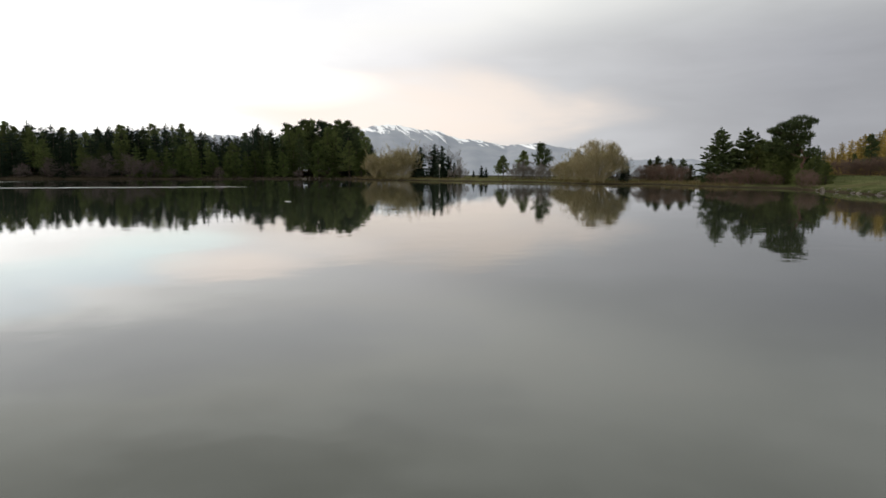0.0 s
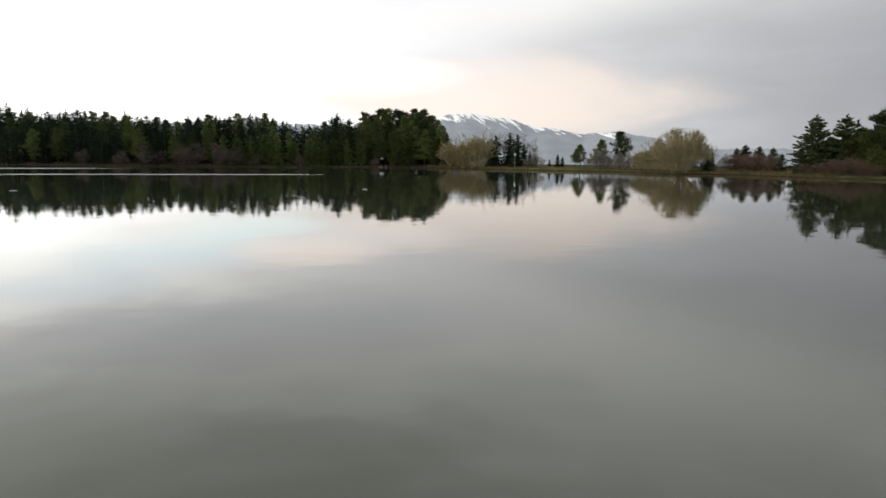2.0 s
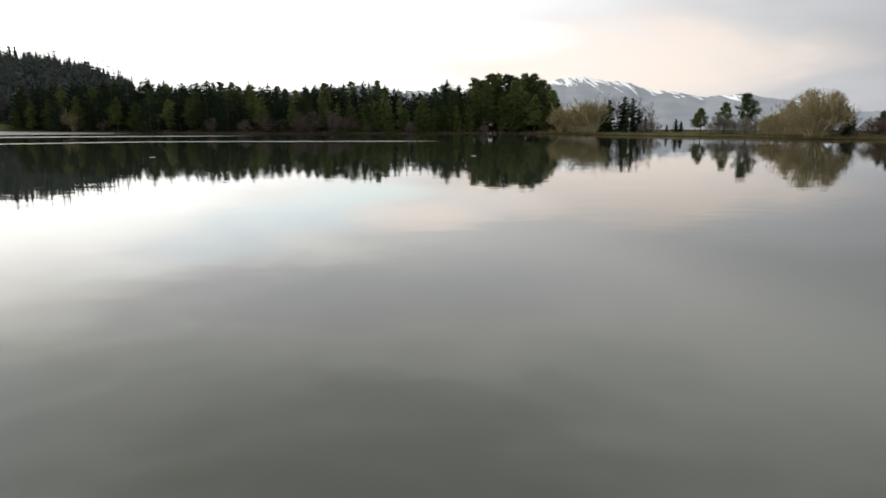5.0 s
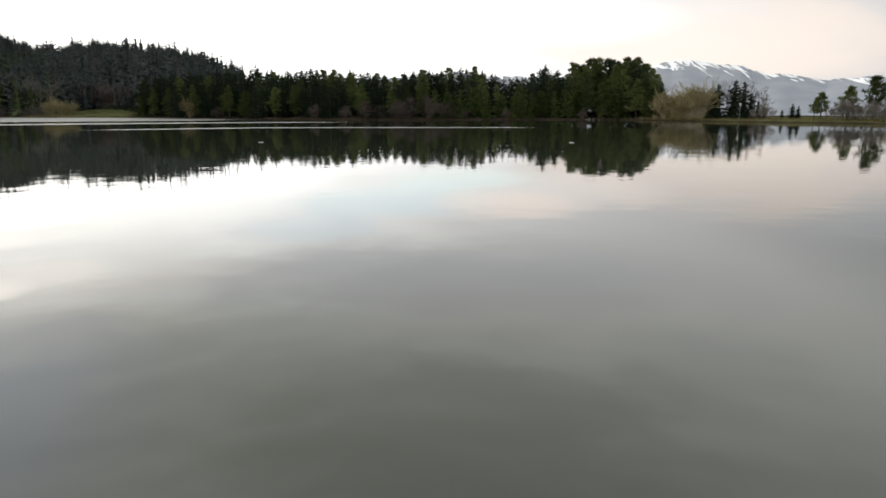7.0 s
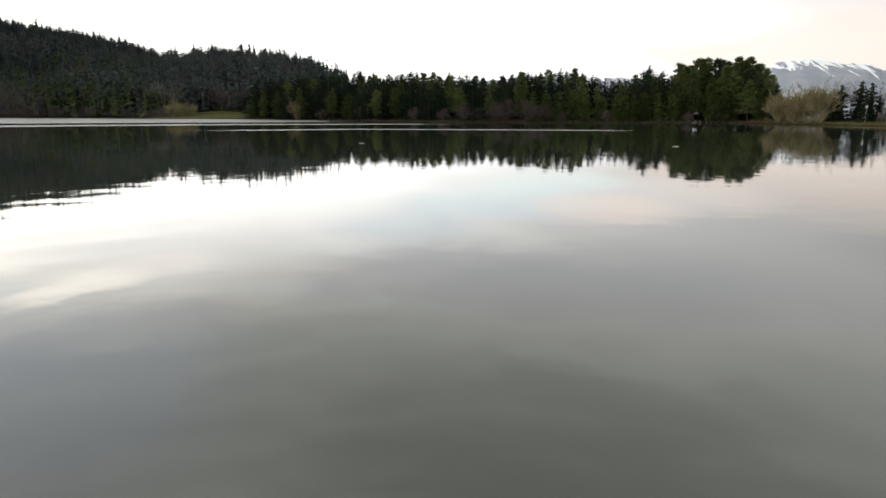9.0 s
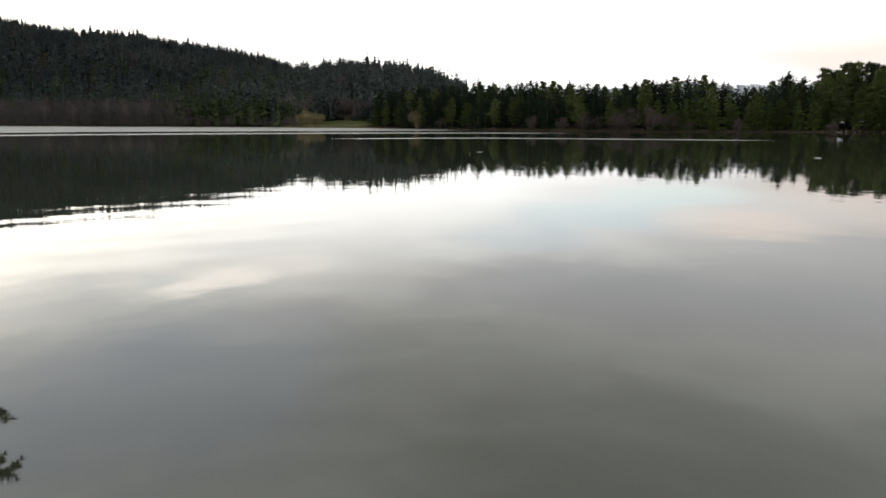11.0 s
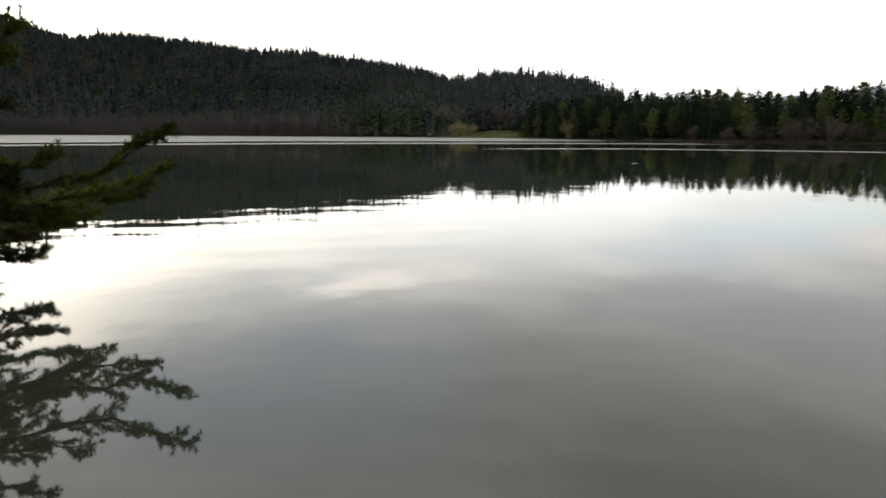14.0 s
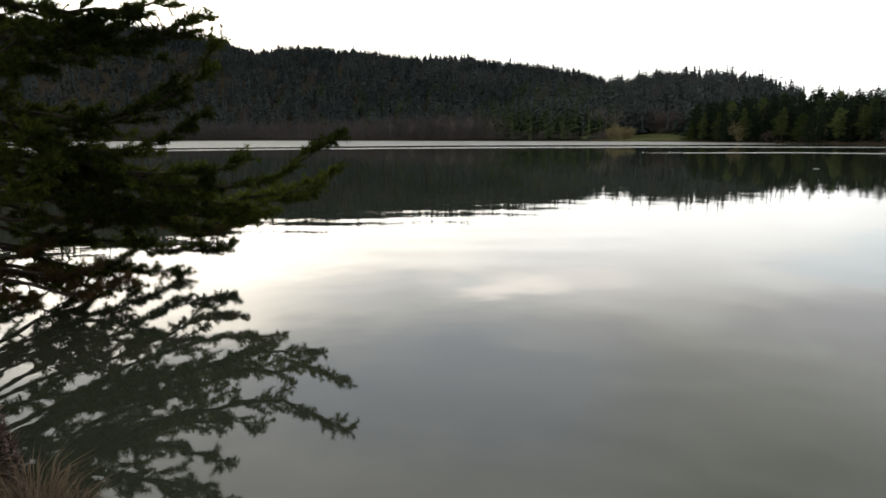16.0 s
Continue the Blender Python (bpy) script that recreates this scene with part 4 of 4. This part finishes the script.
def bare_domes(name, label, mat, spots, h, wide=(0.28, 0.46), twigs=90, thick=0.11):
    """Leafless broad trees: fans of fine upright twigs that fill a rounded crown."""
    b, r, z = spots
    foot, k = feet(b, r, z), len(b)
    h = h(k)[:, None]
    w = h * rng.uniform(*wide, (k, 1))
    shape = (k, twigs)
    a, u, v = rng.uniform(0, 2 * math.pi, shape), np.sqrt(rng.uniform(0, 1, shape)), rng.uniform(0, 1, shape) ** 0.8
    out = np.stack([-np.sin(a), np.cos(a), 0 * a], -1)
    dome = np.sqrt(1 - 0.9 * u * u)
    base = foot[:, None] + out * (w * u * (0.45 + 0.4 * v))[..., None]
    base[..., 2] += h * dome * v * 0.78
    way = out * (0.55 * u)[..., None] + np.array((0, 0, 1.0)) + rng.normal(size=(*shape, 3)) * 0.22
    s = Soup().blades(base.reshape(-1, 3), way.reshape(-1, 3), (h * dome * rng.uniform(0.18, 0.34, shape)).ravel(), rng.uniform(0.6, 1.4, k * twigs) * thick)
    tagged(new(name, s.mesh(name, mat)), label, "forest", kind="stuff")


def sized(lo, hi, giants=0.06):
    return lambda k: rng.uniform(lo, hi, k) * np.where(rng.uniform(size=k) < giants, 1.35, 1.0)


def patch(b, r, f=1.0):
    """Uneven ground cover over the slopes, about -1 to 1."""
    return np.sin(b * 1.3 * f + r * 0.021) * np.sin(r * 0.033 * f - b * 0.7) + 0.5 * np.sin(b * 3.1 + r * 0.06)


conifers("hill_forest", "dense dark conifer forest covering the hills behind the lake", HAZY_HILLSIDE,
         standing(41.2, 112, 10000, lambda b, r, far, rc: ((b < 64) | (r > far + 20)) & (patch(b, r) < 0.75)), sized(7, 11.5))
conifers("crest_forest", "ragged dark conifers along the crest of the hills", HAZY_HILLSIDE,
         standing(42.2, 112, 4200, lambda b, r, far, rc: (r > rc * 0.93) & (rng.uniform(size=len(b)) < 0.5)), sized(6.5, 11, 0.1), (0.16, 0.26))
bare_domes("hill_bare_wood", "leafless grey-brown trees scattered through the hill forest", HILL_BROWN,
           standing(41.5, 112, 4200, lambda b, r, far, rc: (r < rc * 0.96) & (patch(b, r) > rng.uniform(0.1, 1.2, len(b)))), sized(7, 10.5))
conifers("green_forest", "greener conifers on the lower slopes", HILL_GREEN,
         standing(55, 84, 5200, lambda b, r, far, rc: (r < far + 150) & ((b < 66) | (r > far + 24)) & (patch(b, r, 0.8) > -0.35 + (b - 55) / 26) & (rng.uniform(size=len(b)) < 0.8)), sized(6.5, 10))
conifers("shore_forest", "bushy green young conifers at the foot of the hill", HILL_GREEN,
         standing(56.3, 66.5, 2600, lambda b, r, far, rc: r < far + 55, 3), sized(5, 8.5), (0.24, 0.36))


def shore_strip(b0, b1, count, deep):
    b = rng.uniform(b0, b1, count)
    r = curve(b, FAR) + 1.5 + deep * rng.uniform(0, 1, count)
    return b, r, ground_height(b, r)


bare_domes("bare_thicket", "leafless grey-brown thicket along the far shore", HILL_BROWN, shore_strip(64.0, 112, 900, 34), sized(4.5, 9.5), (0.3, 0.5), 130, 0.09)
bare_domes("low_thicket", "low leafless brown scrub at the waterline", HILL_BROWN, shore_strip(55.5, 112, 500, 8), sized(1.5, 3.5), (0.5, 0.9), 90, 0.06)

# ---------------------------------------------------------------- the pine that leans over the water beside the camera
PINE_FOOT = (110.5, 8.8)
PINE_VIEW = at(69.82, ARM) - at(0, ARM)


def beside(b, slope, d):
    """A point by its bearing, slope and distance from the eye at the end of the turn."""
    return PINE_VIEW + at(b, d, EYE + slope * d)


def needles_along(soup, pts, start, density, length=0.058, width=0.0070):
    """Needles standing off a twig from a share of its length to its tip, pointing forward."""
    pts = np.asarray(pts)
    seg = np.linalg.norm(np.diff(pts, axis=0), axis=1)
    total = seg.sum()
    k = int(total * (1 - start) * density)
    if k < 2:
        return
    t = rng.uniform(start, 1.0, k)
    x = np.interp(t, np.append(0, np.cumsum(seg)) / total, np.arange(len(pts)))
    i = np.minimum(x.astype(int), len(pts) - 2)
    f = (x - i)[:, None]
    base = pts[i] * (1 - f) + pts[i + 1] * f
    way = (pts[i + 1] - pts[i]) / (seg[i][:, None] + 1e-9)
    off = np.cross(way, rng.normal(size=(k, 3)))
    off /= np.linalg.norm(off, axis=1, keepdims=True) + 1e-9
    soup.blades(base, way * rng.uniform(0.15, 1.0, (k, 1)) + off, rng.uniform(0.7, 1.2, k) * length, width)


def pine_branch(parent, root, tip, sag, turn_up, thick, dry=0.0, twigs=1.0, label=""):
    """One bough: bent wood with side twigs, and its needles as a part of it."""
    root, tip = np.array(root, float), np.array(tip, float)
    L = np.linalg.norm(tip - root)
    k = max(7, int(L * 4))
    t = np.linspace(0, 1, k)
    p = root * (1 - t[:, None]) + tip * t[:, None]
    p[:, 2] += -sag * 4 * t * (1 - t) - turn_up * (t * t * (1 - t)) * 4
    side = np.cross(tip - root, (0, 0, 1.0))
    side /= np.linalg.norm(side) + 1e-9
    p += side * (np.sin(t * 5 + rng.uniform(0, 6)) * 0.05 * L * t * (1 - t) * 2)[:, None]
    p[1:-1] += rng.normal(size=(k - 2, 3)) * 0.012 * L ** 0.5
    wood, green = Soup(), Soup()
    wood.tube(p, thick * (1 - t) ** 0.8 + 0.006, 6)
    n = int(L * 6.4 * twigs)
    for j in range(n):
        u = 1 - 0.72 * (1 - (j + rng.uniform()) / n) ** 1.2
        x = u * (k - 1)
        i = min(int(x), k - 2)
        start = p[i] + (p[i + 1] - p[i]) * (x - i)
        way = (p[i + 1] - p[i]) / np.linalg.norm(p[i + 1] - p[i])
        s = side * (1 if j % 2 else -1)
        d = way * rng.uniform(0.7, 1.3) + s * rng.uniform(0.3, 0.9) + np.array((0, 0, rng.uniform(-0.32, 0.22)))
        d /= np.linalg.norm(d)
        tl = (0.20 + 0.66 * (1 - u) ** 0.7 * min(1, L / 3)) * rng.uniform(0.4, 1.25)
        q = bent(start, start + d * tl, 0.05 * tl, 5)
        q[:, 2] += 0.06 * tl * np.linspace(0, 1, 5) ** 2
        wood.tube(q, np.linspace(0.008, 0.003, 5), 4)
        needles_along(green, q, 0.3, 480)
        for _ in range(int(tl * 15) + 3):
            v = rng.uniform(0.25, 0.95)
            m = q[0] * (1 - v) + q[-1] * v
            e = d * 0.9 + rng.normal(size=3) * 0.5 + np.array((0, 0, 0.12))
            e /= np.linalg.norm(e)
            r = np.array([m, m + e * 0.04, m + e * rng.uniform(0.07, 0.15)])
            wood.tube(r, (0.004, 0.003, 0.002), 3)
            needles_along(green, r, 0.0, 620)
    needles_along(green, p, 0.6, 420)
    b = part("branch", wood, PINE_BARK, parent, label, True)
    part("needles", green, DRY if rng.uniform() < dry else NEEDLE, b)


def near_pine():
    ob = thing("pine_tree", "dark green shoreline pine with long drooping branches over the water", "tree")
    foot = np.array(at(*PINE_FOOT, float(ground_height(*PINE_FOOT)) - 0.1))
    top = foot + np.array((0.5, 0.3, 9.5))
    t = np.linspace(0, 1, 12)[:, None]
    trunk = foot * (1 - t) + top * t + np.array((0.25, 0.12, 0)) * np.sin(t * 3.1)
    part("trunk", Soup().tube(trunk, np.linspace(0.19, 0.03, 12) + 0.06 * np.exp(-t[:, 0] * 25), 12), PINE_BARK, ob, smooth=True)

    def stem(z):
        f = min(max((z - foot[2]) / 9.5, 0), 1)
        return np.array([np.interp(f, t[:, 0], trunk[:, c]) for c in range(3)])

    # boughs that reach out over the water: (tip bearing, slope, distance, height on the trunk, sag, upward turn, thickness, dry)
    for b, rise, d, z0, sag, up, thick, dry in (
            (78.8, 0.004, 7.6, 2.3, 0.28, 0.80, 0.042, 0.0), (79.9, -0.053, 8.2, 2.0, 0.20, 0.55, 0.030, 0.0), (81.5, -0.084, 8.5, 1.8, 0.15, 0.40, 0.030, 0.0), (85.4, -0.118, 8.5, 1.6, 0.12, 0.25, 0.028, 0.0),
            (87.6, -0.035, 7.4, 2.2, 0.15, 0.30, 0.030, 0.0), (88.8, 0.127, 7.3, 2.3, 0.35, 0.60, 0.032, 0.0), (90.1, 0.138, 7.6, 2.9, 0.05, 0.20, 0.030, 0.0), (89.8, 0.165, 7.6, 2.9, 0.10, 0.30, 0.032, 0.0),
            (90.6, 0.20, 7.8, 3.2, 0.05, 0.30, 0.030, 0.0), (92.5, 0.065, 7.3, 2.4, 0.15, 0.30, 0.028, 0.0), (90.3, 0.025, 7.5, 2.2, 0.22, 0.40, 0.030, 0.0), (88.9, -0.130, 9.0, 1.4, 0.06, 0.15, 0.028, 1.0),
            (89.2, -0.165, 9.0, 1.1, 0.05, 0.12, 0.026, 0.3), (92.9, -0.195, 8.8, 0.9, 0.04, 0.10, 0.026, 0.0), (95.5, -0.215, 8.6, 0.7, 0.04, 0.08, 0.024, 0.0), (86.8, -0.110, 7.9, 1.7, 0.10, 0.20, 0.024, 0.0),
            (93.0, -0.10, 7.6, 1.7, 0.10, 0.20, 0.028, 0.0), (94.0, 0.16, 7.8, 3.2, 0.08, 0.30, 0.030, 0.0), (92.0, 0.25, 8.2, 3.6, 0.05, 0.40, 0.032, 0.0), (95.5, 0.30, 8.2, 4.2, 0.05, 0.40, 0.032, 0.0)):
        pine_branch(ob, stem(z0), beside(b, rise, d), sag, up, thick, dry, 1.0)
    # the close-set boughs nearer the trunk
    for k in range(30):
        rise = -0.235 + 0.50 * (k + rng.uniform()) / 30
        d = rng.uniform(6.9, 8.6)
        z0 = max(0.6, EYE + rise * d + rng.uniform(0.1, 0.5))
        pine_branch(ob, stem(z0), beside(rng.uniform(95.5, 104.5), rise, d), rng.uniform(0.03, 0.10), rng.uniform(0.1, 0.35), 0.026, 0.06, 0.75)
    # the rest of its whorls
    for z in np.arange(1.5, 8.6, 0.4):
        for a in rng.uniform(0, 2 * math.pi) + np.arange(4) * math.pi / 2 + rng.normal(size=4) * 0.25:
            out = spin(a)
            L = (2.9 * (1 - (z / 10.5) ** 1.6) + 0.3) * rng.uniform(0.7, 1.05)
            if out[0] > 0.55:
                L *= 0.75
            tip = stem(z) + out * L + np.array((0, 0, (0.12 + 0.04 * z) * L - 0.35))
            tip[2] = max(tip[2], 0.35)
            if z < 4.6 and math.degrees(math.atan2(-tip[0], tip[1])) < 98.5:
                continue                      # the long boughs fill this side
            far_side = out[0] < -0.3
            pine_branch(ob, stem(z), tip, 0.06 * L, 0.10 * L, 0.012 + 0.009 * L, 0.04, 0.5 if far_side else 0.85)
    return ob


near_pine()


def tussock(name, label, mat, bearing, d, blades=260, tall_=0.55, spread=0.28):
    foot = np.array(at(bearing, d, float(ground_height(bearing, d)) - 0.03))
    s = Soup()
    a = rng.uniform(0, 2 * math.pi, blades)
    r = spread * np.sqrt(rng.uniform(0, 1, blades)) * 0.6
    base = foot + np.stack([np.cos(a) * r, np.sin(a) * r, 0 * a], 1)
    lean = np.stack([np.cos(a), np.sin(a), 0 * a], 1) * rng.uniform(0.1, 0.8, (blades, 1)) + np.array((0, 0, 1.0))
    h = tall_ * rng.uniform(0.4, 1.1, blades)
    mid = base + lean / np.linalg.norm(lean, axis=1, keepdims=True) * h[:, None] * 0.6
    end = mid + (lean * np.array((1.6, 1.6, 0.25))) * h[:, None] * 0.45
    side = np.cross(lean, rng.normal(size=(blades, 3)))
    side = side / np.linalg.norm(side, axis=1, keepdims=True) * 0.0022
    v = np.stack([base - side, base + side, mid - side * 0.8, mid + side * 0.8, end], 1).reshape(-1, 3)
    i = np.arange(blades)[:, None] * 5
    s.add(v, np.concatenate([i + np.array((0, 1, 3)), i + np.array((0, 3, 2)), i + np.array((2, 3, 4))]))
    tagged(new(name, s.mesh(name, mat)), label, "grass", "grass tussocks on the bank")


for k in range(46):
    b = rng.uniform(104.3, 110)
    d = float(curve(b, NEAR)) - rng.uniform(0.1, 0.75)
    if 1.6 < d < 4.0:
        tussock("grass_tussock", "dry straw-coloured grass tussock at the water's edge", STRAW if rng.uniform() < 0.75 else RUST, b, d, 85, rng.uniform(0.2, 0.4), 0.16)


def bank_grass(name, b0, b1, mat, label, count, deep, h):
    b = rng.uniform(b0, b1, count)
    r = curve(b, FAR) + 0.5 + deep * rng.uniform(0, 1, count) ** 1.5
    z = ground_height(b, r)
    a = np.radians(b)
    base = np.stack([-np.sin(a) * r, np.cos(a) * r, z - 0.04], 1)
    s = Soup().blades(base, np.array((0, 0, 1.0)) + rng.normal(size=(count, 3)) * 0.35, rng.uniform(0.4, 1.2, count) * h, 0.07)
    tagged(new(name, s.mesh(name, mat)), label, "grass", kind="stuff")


bank_grass("shore_reeds", -25, 8, REED, "dry yellowish grass along the spit's waterline", 9000, 6, 0.42)
bank_grass("shore_litter", 8, 45, TWIG, "sparse dead grass at the foot of the wood", 900, 2, 0.3)
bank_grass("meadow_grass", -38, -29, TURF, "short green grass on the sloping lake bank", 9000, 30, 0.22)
bank_grass("clearing_grass", 49.4, 56.6, TURF, "green grass in the clearing by the far shore", 7000, 34, 0.35)


def litter():
    """Fallen needles, leaves and bits of twig on the bank."""
    s, k = Soup(), 6000
    b = rng.uniform(98, 114, k)
    d = curve(b, NEAR) - 0.02 - 1.5 * rng.uniform(0, 1, k) ** 1.4
    d = np.maximum(d, 1.2)
    a = np.radians(b)
    base = np.stack([-np.sin(a) * d, np.cos(a) * d, ground_height(b, d) + 0.015], 1)
    way = rng.normal(size=(k, 3)) * np.array((1, 1, 0.35)) + np.array((0, 0, 0.25))
    s.blades(base, way, rng.uniform(0.03, 0.09, k), rng.uniform(0.006, 0.022, k))
    tagged(new("leaf_litter", s.mesh("leaf_litter", RUST)), "reddish brown fallen leaves and twigs on the bank", "leaf litter", kind="stuff")


litter()
STONE = plain("bank_stone", (0.095, 0.085, 0.075), 0.9, 0.0, 3.0)


def stone(b, d, size):
    bm = bmesh.new()
    bmesh.ops.create_icosphere(bm, subdivisions=2, radius=size)
    off = Vector(rng.uniform(-50, 50, 3))
    for v in bm.verts:
        v.co *= 0.8 + 0.5 * noise.noise(v.co / size * 0.9 + off)
        v.co.z *= 0.55
    me = bpy.data.meshes.new("stone")
    bm.to_mesh(me)
    bm.free()
    me.materials.append(STONE)
    ob = tagged(new("stone", me), "rough grey-brown stone at the water's edge", "stone", "stones along the bank")
    ob.matrix_world = pose(*at(b, d, float(ground_height(b, d)) + 0.1 * size), 0, 0, rng.uniform(0, 360))


for k in range(30):
    b = rng.uniform(-36, -30)
    stone(b, far_at(b) + rng.uniform(-0.4, 1.6), rng.uniform(0.10, 0.30))
for k in range(14):
    b = rng.uniform(7, 13)
    stone(b, far_at(b) + rng.uniform(-0.2, 1.0), rng.uniform(0.12, 0.3))


PAINT = plain("pale_paint", (0.62, 0.62, 0.60), 0.5)
STEEL = plain("grey_steel", (0.25, 0.26, 0.27), 0.5, 0.6)


def lamp_post(b, d):
    z = float(ground_height(b, d))
    ob = thing("lamp_post", "short grey lamp post with a pale lantern on the spit", "lamp post")
    ob.matrix_world = Matrix.Translation(at(b, d, z - 0.05))
    part("post", Soup().tube([(0, 0, 0), (0, 0, 0.3), (0, 0, 0.32), (0, 0, 2.1)], (0.09, 0.08, 0.05, 0.04), 10), STEEL, ob, smooth=True)
    part("lantern", Soup().tube([(0, 0, 2.05), (0, 0, 2.12), (0, 0, 2.42), (0, 0, 2.5), (0, 0, 2.55)], (0.05, 0.14, 0.19, 0.20, 0.02), 10), PAINT, ob, "pale lantern head")


lamp_post(0.3, far_at(0.3) + 3.2)


def foam(b, d, turn):
    k, s = 14, Soup()
    a = np.arange(k) * 2 * math.pi / k
    r = 0.8 + 0.25 * rng.uniform(size=k)
    edge = np.stack([np.cos(a) * r * 0.19, np.sin(a) * r * 0.05, 0 * a + 0.004], 1)
    top = edge * np.array((0.6, 0.6, 1)) + np.array((0, 0, 0.016))
    j = (np.arange(k) + 1) % k
    f = np.concatenate([np.stack([np.arange(k), j, j + k], 1), np.stack([np.arange(k), j + k, np.arange(k) + k], 1), np.stack([np.arange(k) + k, j + k, np.full(k, 2 * k)], 1)])
    s.add(np.concatenate([edge, top, [[0, 0, 0.02]]]), f)
    ob = tagged(new("foam_fleck", s.mesh("foam_fleck", PAINT, True)), "small fleck of white foam floating on the lake", "foam", "foam flecks on the water")
    ob.matrix_world = pose(*at(b, d), 0, 0, turn)


for b, d in ((13.5, 37), (40.3, 38)):
    foam(b, d, b + 4)
